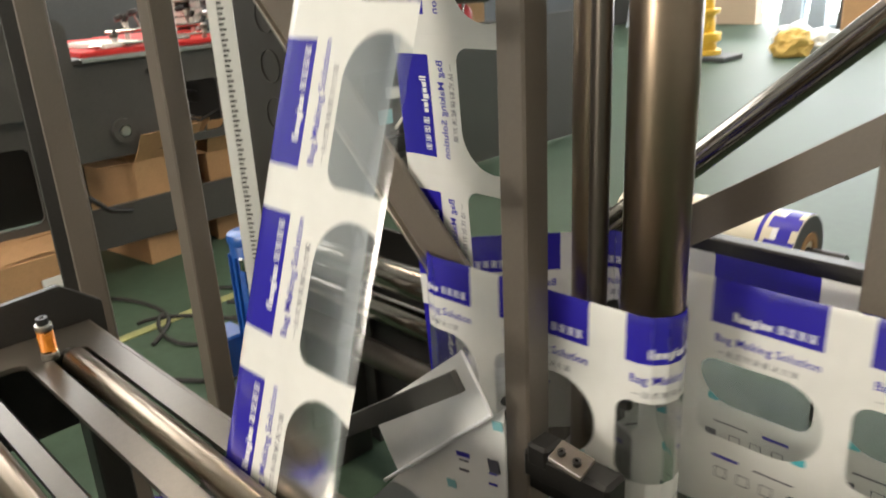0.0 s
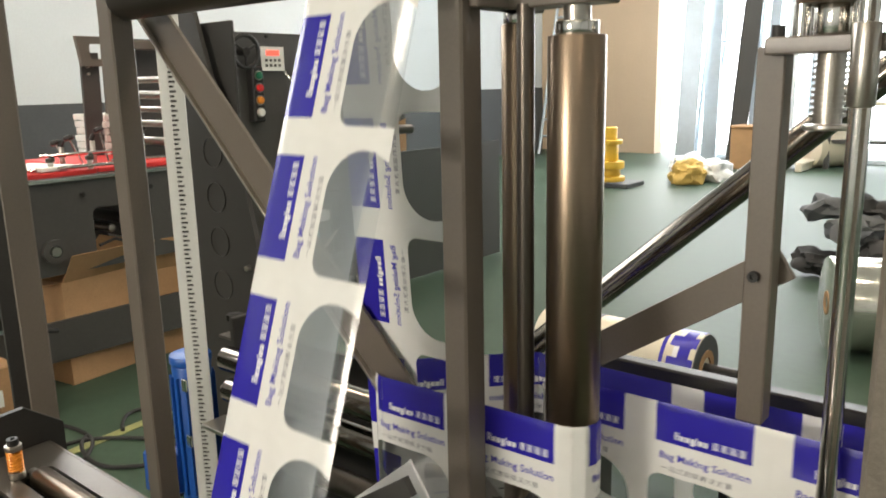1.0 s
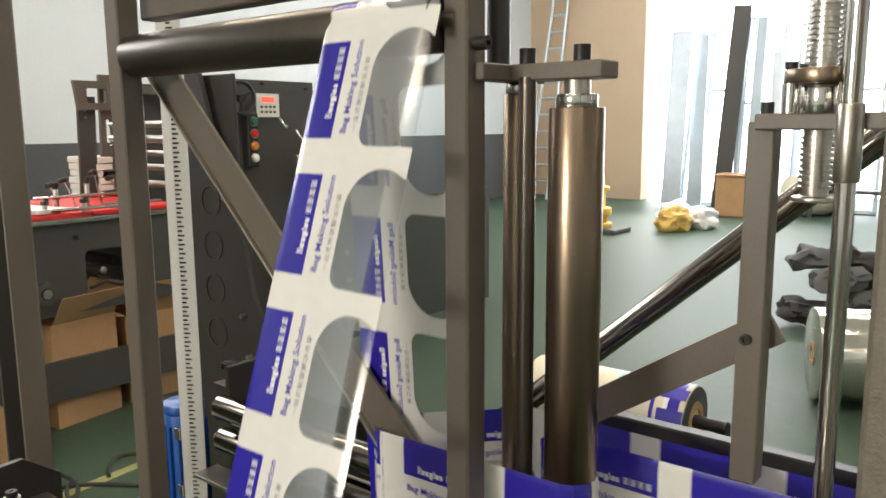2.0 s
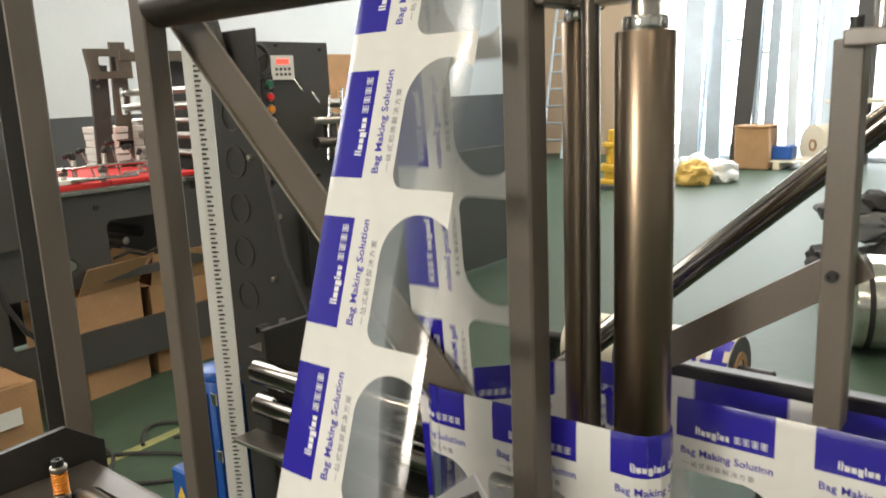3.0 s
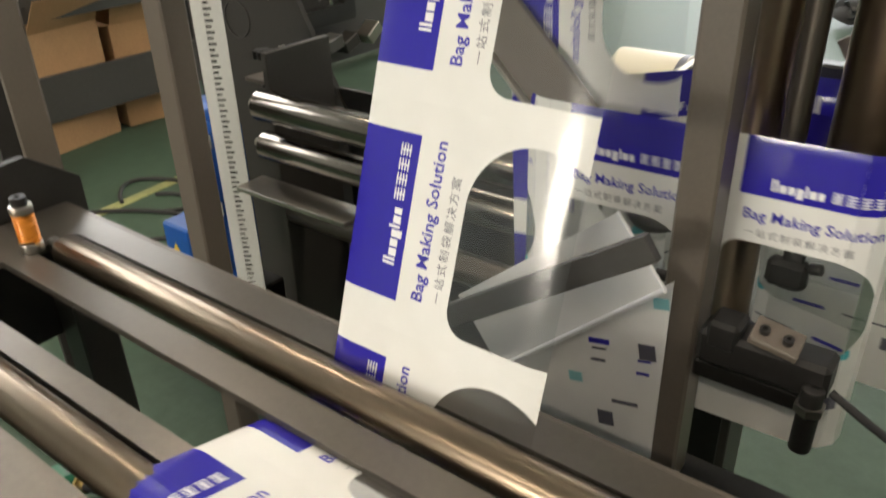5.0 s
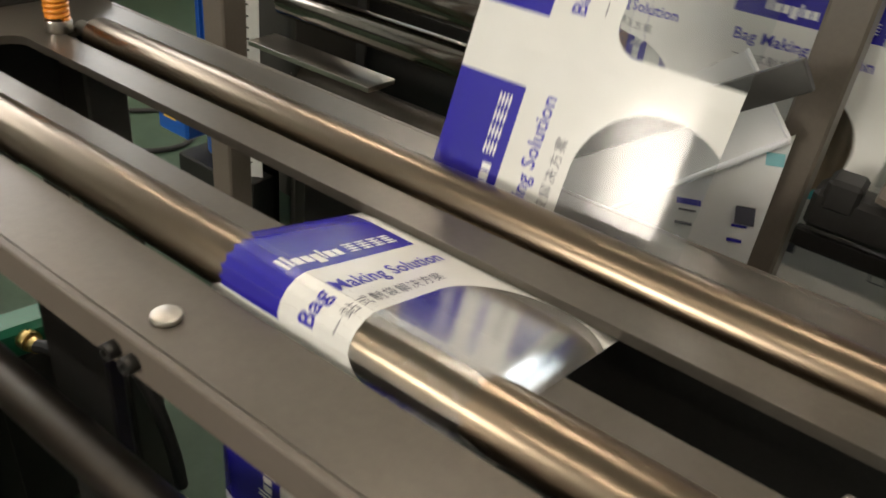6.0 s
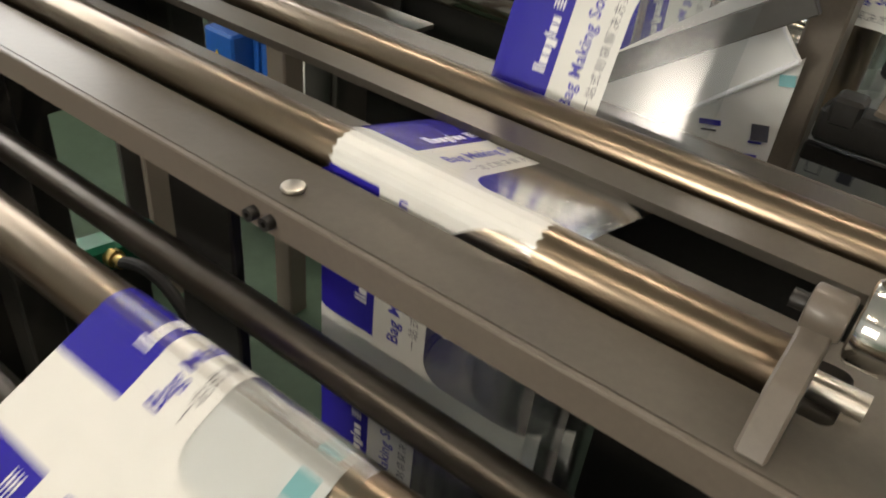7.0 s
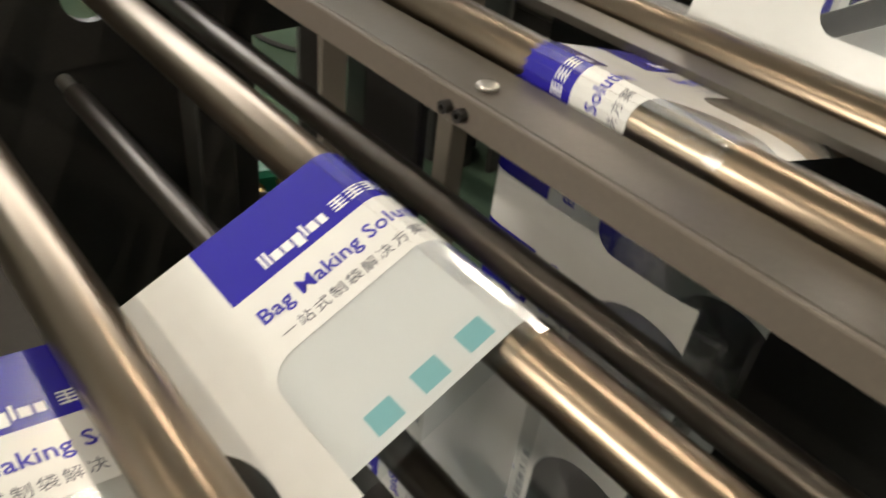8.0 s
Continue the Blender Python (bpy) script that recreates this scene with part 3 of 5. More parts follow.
# lever over the second roller
lv = thing("lever_arm", "cast grey lever arm with a chrome clamp knob", "lever", at=(-0.39, 0.42, PZ))
arm = [(0.384, PZ), (0.436, PZ), (0.447, PZ + 0.028), (0.452, PZ + 0.044), (0.436, PZ + 0.050), (0.424, PZ + 0.040), (0.404, PZ + 0.034)]
yz = Matrix(((0, 0, 1, 0), (1, 0, 0, 0), (0, 1, 0, 0), (0, 0, 0, 1)))
bm = slab(B(), arm, [], 0.016, Matrix.Translation((-0.379, 0, 0)) @ yz)
es = [e for e in bm.edges if len(e.link_faces) == 2 and e.calc_face_angle(0) > 0.35]
bmesh.ops.bevel(bm, geom=es, offset=0.0016, segments=1, affect="EDGES", profile=0.5)
part("head", cyl(B(), (-0.380, 0.445, PZ + 0.054), (-0.360, 0.445, PZ + 0.054), 0.0125, 32, bevel=0.002), PAINT, lv)
part("arm", bm, PAINT, lv)
cring = part("clamp_ring", cyl(B(), (-0.358, 0.445, PZ + 0.058), (-0.334, 0.445, PZ + 0.058), 0.022, 32, bevel=0.004), CHROME, lv, "polished clamp ring")
part("clamp_screw", cyl(B(), (-0.334, 0.443, PZ + 0.056), (-0.312, 0.441, PZ + 0.054), 0.011, 6, bevel=0.002), STEEL, cring)
part("screw_tip", cyl(B(), (-0.388, 0.445, PZ + 0.054), (-0.379, 0.445, PZ + 0.054), 0.005, 20), BLACK, lv)

# ---- the tower ----
tower = thing("film_tower", "grey brown enamelled steel tower frame with posts and brace", "machine frame", at=(-0.9, 0.95, 0))


def post(x, y, z0, z1, sx, sy, rz=0, name="post", mat=None):
    bm = box(B(), (0, 0, 0), (sx, sy, z1 - z0), bevel=0.003)
    o = part(name, bm, mat or PAINT, None)
    o.matrix_world = pose(x, y, (z0 + z1) / 2, 0, 0, rz)
    o.parent = tower
    o.matrix_parent_inverse = tower.matrix_world.inverted()
    return o


post(-0.503, 0.95, 0.0, 2.3, 0.038, 0.042)
post(-1.281, 0.927, 0.0, 2.3, 0.044, 0.044)
post(-1.495, 0.80, 0.0, 2.3, 0.036, 0.05, -22)
post(-1.555, 0.79, 0.0, 2.3, 0.03, 0.05, -22, mat=DARK)
post(-0.9, 0.99, 1.60, 1.66, 0.78, 0.04, name="header")
brace_a, brace_b = Vector((-1.290, 1.0, 1.527)), Vector((-0.640, 1.0, 0.870))
bd = brace_b - brace_a
bm = box(B(), (0, 0, 0), (bd.length, 0.008, 0.063), bevel=0.001)
o = part("brace", bm, PAINT, None)
o.matrix_world = Matrix.Translation((brace_a + brace_b) / 2) @ Matrix.Rotation(math.atan2(-bd.z, bd.x), 4, "Y")
o.parent = tower
o.matrix_parent_inverse = tower.matrix_world.inverted()
# the light caught on the lower flange is put into a brighter steel lip
o = part("brace_edge", box(B(), (0, -0.006, -0.0335), (bd.length, 0.014, 0.005), bevel=0.001), STEEL, None, "bright steel lip for the light caught along the brace")
o.matrix_world = Matrix.Translation((brace_a + brace_b) / 2) @ Matrix.Rotation(math.atan2(-bd.z, bd.x), 4, "Y")
o.parent = tower
o.matrix_parent_inverse = tower.matrix_world.inverted()
for z in (0.80, 1.184):
    part("clip", box(B(), (-1.50, 0.782, z), (0.014, 0.01, 0.022), bevel=0.002), STEEL, tower)
bolt(tower, (-0.482, 0.945, 1.50), (1, 0, 0), 0.009, 0.02)
bolt(tower, (-0.525, 0.945, 0.775), (-1, 0, 0), 0.006, 0.012)
bolt(tower, (-0.525, 0.945, 0.755), (-1, 0, 0), 0.006, 0.012)
roller("top_roller", (-1.262, TOP[0], TOP[1]), (-0.524, TOP[0], TOP[1]), 0.0393, GUNMETAL, "thick dark anodised roller at the top of the tower", 0.02, 0.014)

# upright rollers
stand = thing("upright_roller_stand", "pair of upright anodised rollers hung from a bolted steel block", "roller stand", at=(-0.42, 1.03, 1.45))
part("main_roller", cyl(B(), (-0.385, 1.033, 0.905), (-0.385, 1.033, 1.42), 0.0362, 48, bevel=0.002), BRONZE_UP, stand)
part("collar", cyl(B(), (-0.385, 1.033, 1.42), (-0.385, 1.033, 1.437), 0.027, 32, bevel=0.002), CHROME, stand, "bright bearing collar")
part("neck", cyl(B(), (-0.385, 1.033, 1.437), (-0.385, 1.033, 1.455), 0.017, 24), STEEL, stand)
part("rear_roller", cyl(B(), (-0.486, 1.05, 0.60), (-0.486, 1.05, 1.44), 0.02, 40, bevel=0.002), BRONZE_UP, stand)
part("collar", cyl(B(), (-0.486, 1.05, 1.44), (-0.486, 1.05, 1.46), 0.017, 28, bevel=0.002), CHROME, stand, "bright bearing collar")
part("rod", cyl(B(), (-0.448, 1.015, 0.905), (-0.448, 1.015, 1.46), 0.0115, 28), GUNMETAL, stand)
part("block", box(B(), (-0.415, 1.03, 1.466), (0.155, 0.045, 0.022), bevel=0.002), PAINT, stand)
part("arm", box(B(), (-0.485, 1.02, 1.466), (0.03, 0.15, 0.022), bevel=0.002), PAINT, stand)
part("spindle", cyl(B(), (-0.505, 1.03, 1.47), (-0.505, 1.03, 2.2), 0.016, 24), DARK, stand)
bolt(stand, (-0.452, 1.02, 1.477), (0, 0, 1), 0.011, 0.02)
bolt(stand, (-0.372, 1.02, 1.477), (0, 0, 1), 0.011, 0.02)

# screw bracket
sc = thing("screw_bracket", "grey steel bracket with a threaded adjusting screw and chrome rods", "adjusting bracket", at=(-0.13, 1.16, 1.4))
part("plate", box(B(), (-0.115, 1.16, 1.40), (0.155, 0.06, 0.02), bevel=0.002), PAINT, sc)
bm = cyl(B(), (-0.125, 1.16, 1.31), (-0.125, 1.16, 1.72), 0.0155, 32)
for k in range(58):
    z = 1.318 + 0.0068 * k
    if 1.385 < z < 1.455:
        continue
    cyl(bm, (-0.125, 1.16, z), (-0.125, 1.16, z + 0.0034), 0.0195, 28)
part("screw", bm, STEEL, sc, "threaded steel screw")
part("collar", cyl(B(), (-0.125, 1.16, 1.41), (-0.125, 1.16, 1.445), 0.022, 32, bevel=0.002), CHROME, sc)
part("flange", cyl(B(), (-0.125, 1.16, 1.445), (-0.125, 1.16, 1.462), 0.042, 40, bevel=0.002), BRONZE_UP, sc)
part("foot_disc", cyl(B(), (-0.125, 1.16, 1.303), (-0.125, 1.16, 1.309), 0.026, 32, bevel=0.001), STEEL, sc)
for dx, dy in ((-0.03, -0.02), (0.03, -0.02), (-0.025, 0.025), (0.028, 0.025)):
    part("pillar", cyl(B(), (-0.125 + dx, 1.16 + dy, 1.41), (-0.125 + dx, 1.16 + dy, 1.445), 0.009, 20), CHROME, sc)
    bolt(sc, (-0.125 + dx, 1.16 + dy, 1.462), (0, 0, 1), 0.0075, 0.009)
part("guide_rod", cyl(B(), (-0.083, 1.12, 0.60), (-0.083, 1.12, 1.9), 0.0115, 32), CHROME, sc, "polished upright rod")
part("sleeve", cyl(B(), (-0.083, 1.12, 1.33), (-0.083, 1.12, 1.42), 0.0145, 32, bevel=0.002), STEEL, sc)
part("stay_post", box(B(), (-0.190, 1.168, 1.16), (0.034, 0.034, 0.48), bevel=0.002), PAINT, sc)
bolt(sc, (-0.193, 1.15, 1.119), (0, -1, 0), 0.007, 0.008)
bolt(sc, (-0.183, 1.15, 1.41), (0, 0, 1), 0.008, 0.014)
sa, sb = Vector((-0.180, 1.192, 1.125)), Vector((-0.435, 1.192, 0.958))
d = sb - sa
o = part("flat_stay", box(B(), (0, 0, 0), (d.length + 0.03, 0.01, 0.048), bevel=0.001), PAINT, None)
o.matrix_world = Matrix.Translation((sa + sb) / 2) @ Matrix.Rotation(math.atan2(-d.z, d.x), 4, "Y")
o.parent = sc
o.matrix_parent_inverse = sc.matrix_world.inverted()
part("cross_rail", box(B(), (0.2, 1.275, 0.91), (1.4, 0.028, 0.03), bevel=0.003), BLACK, sc)
tubeob = thing("diagonal_tube", "polished steel tube set slantwise behind the film", "tube", at=(-0.3, 1.36, 1.2))
part("tube", cyl(B(), (-0.80, 1.36, 0.745), (0.16, 1.36, 1.60), 0.0215, 40), POLISHED, tubeob)
for f in (0.02, 0.98):
    c = Vector((-0.80, 1.36, 0.745)).lerp(Vector((0.16, 1.36, 1.60)), f)
    part("end_collar", cyl(B(), c - Vector((0.015, 0, 0.0134)), c + Vector((0.015, 0, 0.0134)), 0.027, 32, bevel=0.002), DARK, tubeob)
cast = thing("side_casting", "hammered grey cast side plate of the folding unit", "machine frame", at=(0.05, 1.02, 0.9))
part("plate", box(B(), (0.13, 1.02, 0.9), (0.32, 0.03, 1.8), bevel=0.006), HAMMER, cast)

# hinge block, arms and folding plates under the film
hb = thing("clamp_block", "black clamp block with two cap screws on a steel plate", "clamp", at=(-0.42, 0.92, 0.74))
part("block", box(B(), (-0.415, 0.925, 0.735), (0.12, 0.04, 0.038), bevel=0.005), BLACK, hb)
part("block_cheek", box(B(), (-0.452, 0.921, 0.752), (0.03, 0.036, 0.03), bevel=0.004), BLACK, hb)
part("clamp_plate", box(B(), (-0.405, 0.908, 0.768), (0.044, 0.03, 0.008), Matrix.Rotation(radians(18), 4, "X") @ Matrix.Rotation(radians(12), 4, "Y"), bevel=0.001), PAINT, hb)
bolt(hb, (-0.416, 0.905, 0.772), (0.1, -0.3, 1), 0.005, 0.006)
bolt(hb, (-0.395, 0.905, 0.769), (0.1, -0.3, 1), 0.005, 0.006)
part("stem", box(B(), (-0.425, 1.017, 0.815), (0.020, 0.012, 0.11), bevel=0.002), BLACK, hb)
part("stem_foot", box(B(), (-0.428, 1.015, 0.778), (0.040, 0.02, 0.030), bevel=0.005), BLACK, hb)
part("thumb_screw", cyl(B(), (-0.408, 1.012, 0.79), (-0.396, 1.010, 0.793), 0.006, 16, bevel=0.002), BLACK, hb)
sens = part("sensor", cyl(B(), (-0.365, 0.90, 0.735), (-0.365, 0.90, 0.665), 0.010, 20, bevel=0.002), BLACK, hb)
part("sensor_nut", cyl(B(), (-0.365, 0.90, 0.71), (-0.365, 0.90, 0.718), 0.014, 6), STEEL, sens)
part("sensor_cable", tube(B(), [(-0.352, 0.91, 0.73), (-0.32, 0.90, 0.72), (-0.29, 0.90, 0.705), (-0.27, 0.92, 0.64), (-0.26, 0.95, 0.5)], 0.004), RUBBER, sens)
part("lower_bar", box(B(), (-0.42, 0.93, 0.695), (0.12, 0.012, 0.02), bevel=0.002), BLACK, hb)
former = thing("folding_former", "steel folding plates under the printed film", "folding former", at=(-0.6, 0.93, 0.7))


def sheet(pts, t=0.0015):
    bm = B()
    vs = [bm.verts.new(p) for p in pts]
    f = bm.faces.new(vs)
    ext = bmesh.ops.extrude_face_region(bm, geom=[f])
    n = (Vector(pts[1]) - Vector(pts[0])).cross(Vector(pts[2]) - Vector(pts[0])).normalized() * t
    bmesh.ops.translate(bm, vec=n, verts=[g for g in ext["geom"] if isinstance(g, bmesh.types.BMVert)])
    bmesh.ops.recalc_face_normals(bm, faces=bm.faces)
    return bm


part("folded_film", sheet([(-0.567, 0.905, 0.852), (-0.506, 0.89, 0.794), (-0.69, 0.89, 0.622), (-0.76, 0.905, 0.69)]), SHEET, former, "grey reverse side of the printed film")
part("folded_film", sheet([(-0.506, 0.910, 0.792), (-0.506, 0.912, 0.50), (-0.80, 0.912, 0.50), (-0.693, 0.910, 0.622)]), SHEET, former, "grey reverse side of the printed film")
part("fold_edge", cyl(B(), (-0.506, 0.888, 0.794), (-0.72, 0.888, 0.596), 0.003, 12), INKWHITE, former)
part("fold_edge", cyl(B(), (-0.567, 0.903, 0.853), (-0.506, 0.888, 0.794), 0.0022, 12), INKWHITE, former)
marks = [(-0.514, 0.766, 0.016, 0.012, INKTEAL), (-0.576, 0.697, 0.024, 0.006, INKBLUE), (-0.522, 0.704, 0.018, 0.018, INKGREY), (-0.575, 0.673, 0.017, 0.003, INKGREY), (-0.575, 0.688, 0.017, 0.002, INKGREY), (-0.524, 0.676, 0.014, 0.003, INKBLUE), (-0.524, 0.692, 0.014, 0.002, INKBLUE), (-0.54, 0.63, 0.03, 0.004, INKGREY), (-0.60, 0.64, 0.016, 0.012, INKTEAL), (-0.56, 0.60, 0.018, 0.018, INKGREY)]
for x, z, w, h, m in marks:
    part("print_mark", box(B(), (x, 0.9065, z), (w, 0.001, h), Matrix.Rotation(radians(-12), 4, "Y")), m, former, "printed mark")
ba, bb = Vector((-0.50, 0.83, 0.868)), Vector((-0.86, 0.83, 0.618))
d = bb - ba
o = part("flat_arm", box(B(), (0, 0, 0), (d.length, 0.01, 0.026), bevel=0.001), FARGREY, None)
o.matrix_world = Matrix.Translation((ba + bb) / 2) @ Matrix.Rotation(math.atan2(-d.z, d.x), 4, "Y")
o.parent = former
o.matrix_parent_inverse = former.matrix_world.inverted()


# ---- behind the tower ----
ru = thing("perforated_angle", "white perforated steel angle standing upright", "slotted angle", at=(-1.57, 1.21, 0.4))
holes = [rrect(0.018, 0.24 + 0.0113 * k, 0.036 if k % 2 else 0.031, 0.24 + 0.0113 * k + 0.0052, 0.002, 2) for k in range(132)]
ang = Matrix.Translation((-1.60, 1.20, 0)) @ Matrix.Rotation(radians(35), 4, "Z") @ Matrix(((1, 0, 0, 0), (0, 0, -1, 0), (0, 1, 0, 0), (0, 0, 0, 1)))
part("slotted_face", slab(B(), [(-0.004, 0.22), (0.056, 0.22), (0.056, 1.75), (-0.004, 1.75)], holes, 0.003, ang), WHITEP, ru)
# added dark sheet; makes the slots look dark
part("slot_backing", slab(B(), [(0.004, 0.23), (0.05, 0.23), (0.05, 1.74), (0.004, 1.74)], [], 0.002, Matrix.Translation((-0.004, 0.006, 0)) @ ang), DARK, ru, "dark sheet added behind the slots so that they read dark")
part("side_face", slab(B(), [(0, 0.22), (0.05, 0.22), (0.05, 1.75), (0, 1.75)], [], 0.003, Matrix.Translation((-1.60, 1.20, 0)) @ Matrix.Rotation(radians(125), 4, "Z") @ Matrix(((1, 0, 0, 0), (0, 0, -1, 0), (0, 1, 0, 0), (0, 0, 0, 1)))), WHITEP, ru)
part("foot", box(B(), (-1.575, 1.225, 0.11), (0.06, 0.06, 0.22), bevel=0.003), BLACK, ru)

mo = thing("blue_motor", "blue enamelled electric motor with cooling ribs standing on end", "motor", at=(-1.68, 1.2, 0.2))
mbody = part("body", cyl(B(), (-1.615, 1.195, 0.22), (-1.615, 1.195, 0.64), 0.052, 40, bevel=0.006), BLUEP, mo)
for k in range(14):
    a = 2 * math.pi * k / 14
    part("rib", box(B(), (-1.615 + 0.054 * math.cos(a), 1.195 + 0.054 * math.sin(a), 0.44), (0.012, 0.004, 0.34), Matrix.Rotation(a, 4, "Z"), bevel=0.001), BLUEP, mbody)
part("end_cap", cyl(B(), (-1.615, 1.195, 0.64), (-1.615, 1.195, 0.668), 0.056, 40, bevel=0.008), BLUEP, mbody)
for z in (0.44, 0.60):
    part("clip", box(B(), (-1.57, 1.142, z), (0.02, 0.008, 0.035), bevel=0.002), CHROME, mbody, "bright clip")
tbox = part("terminal_box", box(B(), (-1.675, 1.125, 0.33), (0.10, 0.08, 0.12), bevel=0.006), BLUEP, mo)
bm = B()
f = bm.faces.new([bm.verts.new((-1.68 + x, 1.0835, 0.325 + z)) for x, z in ((-0.022, -0.018), (0.022, -0.018), (0, 0.022))])
part("warning_mark", bm, YELLOW, tbox, "yellow warning triangle", smooth=False)
part("mount", box(B(), (-1.605, 1.18, 0.11), (0.16, 0.16, 0.22), bevel=0.004), BLACK, mo)
mo.location += Vector((-0.085, 0.075, 0))

sp2 = thing("machine_side_plate", "dark grey machine side plate with round openings", "machine frame", at=(-1.85, 1.5, 0))
hol = [circle(-1.835 if k < 5 else -1.90, 0.79 + 0.132 * k, 0.043 if k < 5 else 0.03) for k in range(6)]
fr = Matrix(((1, 0, 0, 0), (0, 0, -1, 0), (0, 1, 0, 0), (0, 0, 0, 1)))
plate = part("plate", slab(B(), [(-2.02, 0.0), (-1.50, 0.0), (-1.50, 0.62), (-1.66, 0.92), (-1.73, 1.24), (-1.82, 1.40), (-1.885, 1.61), (-2.02, 1.61)], [hol[-1]], 0.014, Matrix.Translation((0, 1.5, 0)) @ fr), DARK, sp2)
part("inner_plate", box(B(), (-1.87, 1.525, 0.80), (0.24, 0.01, 1.50), bevel=0.002), DARK, sp2)
# rings in paler grey carry the light that catches the rims
for k in range(5):
    part("opening_rim", ring(B(), (-1.835, 1.482, 0.79 + 0.132 * k), (-1.835, 1.497, 0.79 + 0.132 * k), 0.0450, 0.0425, 36), FARGREY, plate, "paler grey ring for the lit rim of the opening")
for x, z in ((-1.70, 0.86), (-1.68, 0.74), (-1.76, 1.20), (-1.60, 0.66), (-1.72, 0.60)):
    part("cap_screw", cyl(B(), (x, 1.47, z), (x, 1.486, z), 0.008, 12, bevel=0.001), STEEL, plate)
kb = thing("clamp_screw", "upright clamp screw with a black star knob and a coil spring", "clamp screw", at=(-1.58, 1.334, 0.7))
kx, ky, kz = -1.575, 1.334, 0.765
bm = cyl(B(), (kx, ky, kz), (kx, ky, kz + 0.018), 0.016, 24, bevel=0.003)
for k in range(6):
    a = math.pi * k / 3
    cyl(bm, (kx + 0.015 * math.cos(a), ky + 0.015 * math.sin(a), kz + 0.001), (kx + 0.015 * math.cos(a), ky + 0.015 * math.sin(a), kz + 0.017), 0.008, 12)
part("knob", bm, BLACK, kb)
part("stem", cyl(B(), (kx, ky, kz - 0.14), (kx, ky, kz), 0.0045, 14), STEEL, kb)
part("plate", box(B(), (kx, ky, kz - 0.042), (0.07, 0.06, 0.008), bevel=0.001), PAINT, kb)
hx = [(kx + 0.011 * math.cos(a), ky + 0.011 * math.sin(a), kz - 0.12 + 0.075 * a / (14 * math.pi)) for a in np.arange(0, 14 * math.pi, 0.5)]
part("spring", tube(B(), hx, 0.0022, 6), BLACK, kb)
part("bracket", box(B(), (kx, ky + 0.04, 0.335), (0.05, 0.04, 0.67), bevel=0.003), DARK, kb)

roller("nip_roller", (-1.50, 1.25, 0.70), (-0.55, 1.25, 0.70), 0.032, POLISHED, "polished steel nip roller behind the tower")
roller("nip_roller", (-1.50, 1.25, 0.615), (-0.55, 1.25, 0.615), 0.03, POLISHED, "ground steel nip roller behind the tower")
roller("guide_roller", (-1.50, 1.30, 0.45), (-0.55, 1.30, 0.45), 0.03, GUNMETAL, "dark guide roller low behind the tower")
bs = thing("nip_stand", "dark steel stand under the nip rollers", "machine frame", at=(-1.0, 1.4, 0))
part("side_plate", box(B(), (-1.50, 1.36, 0.40), (0.016, 0.18, 0.80), bevel=0.002), DARK, bs)
part("side_plate", box(B(), (-0.53, 1.38, 0.40), (0.016, 0.10, 0.80), bevel=0.002), DARK, bs)
part("shelf", box(B(), (-1.36, 1.20, 0.545), (0.30, 0.07, 0.01), bevel=0.001), STEEL, bs)
part("back_panel", box(B(), (-1.05, 1.50, 0.36), (0.95, 0.012, 0.62), bevel=0.001), BLACK, bs)

# lower frame below the film
for (cx, cy, sx, sy, z) in ((-0.1, 1.28, 1.3, 0.05, 0.55), (-0.1, 0.97, 0.9, 0.04, 0.50)):
    rl = thing("base_rail", "black steel rail of the folding unit", "machine frame", at=(cx, cy, z))
    part("rail", box(B(), (cx, cy, z), (sx, sy, 0.05), bevel=0.003), BLACK, rl)
    for x in (cx - sx / 2 + 0.05, cx + sx / 2 - 0.05):
        part("leg", box(B(), (x, cy, z / 2), (0.04, 0.04, z), bevel=0.003), BLACK, rl)

# supply roll
ro = thing("film_roll", "cream film roll with a printed blue and white outer layer", "film roll", at=(-0.9, 2.4, 0.5))
part("body", cyl(B(), (-1.25, 2.38, 0.50), (-0.70, 2.38, 0.50), 0.108, 64, bevel=0.003), CREAM, ro)
for x, w, m in ((-0.735, 0.035, INKBLUE), (-0.80, 0.012, INKBLUE), (-0.76, 0.016, INKWHITE), (-0.93, 0.012, INKTEAL), (-1.05, 0.02, INKGREY)):
    part("print_band", ring(B(), (x - w / 2, 2.38, 0.50), (x + w / 2, 2.38, 0.50), 0.1087, 0.10, 64), m, ro)
for k in range(9):
    a = 2 * math.pi * k / 9
    bm = ring(B(), (-0.782, 2.38, 0.50), (-0.702, 2.38, 0.50), 0.1094, 0.10, 96)
    dele = [f for f in bm.faces if abs(((math.atan2(f.calc_center_median().z - 0.5, f.calc_center_median().y - 2.38) - a + math.pi) % (2 * math.pi)) - math.pi) > 0.19]
    bmesh.ops.delete(bm, geom=dele, context="FACES")
    part("print_block", bm, INKBLUE, ro)
part("core", ring(B(), (-0.70, 2.38, 0.50), (-0.694, 2.38, 0.50), 0.06, 0.038, 40), CARD, ro)
part("end_face", ring(B(), (-0.7, 2.38, 0.50), (-0.697, 2.38, 0.50), 0.106, 0.06, 48), DADO, ro, "dark wound edge of the film")
st = thing("roll_stand", "black steel stand carrying the supply roll", "stand", at=(-0.97, 2.38, 0))
part("axle", cyl(B(), (-1.36, 2.38, 0.50), (-0.60, 2.38, 0.50), 0.02, 24), BLACK, st)
for x in (-1.34, -0.62):
    part("upright", box(B(), (x, 2.40, 0.25), (0.03, 0.06, 0.5), bevel=0.002), BLACK, st)

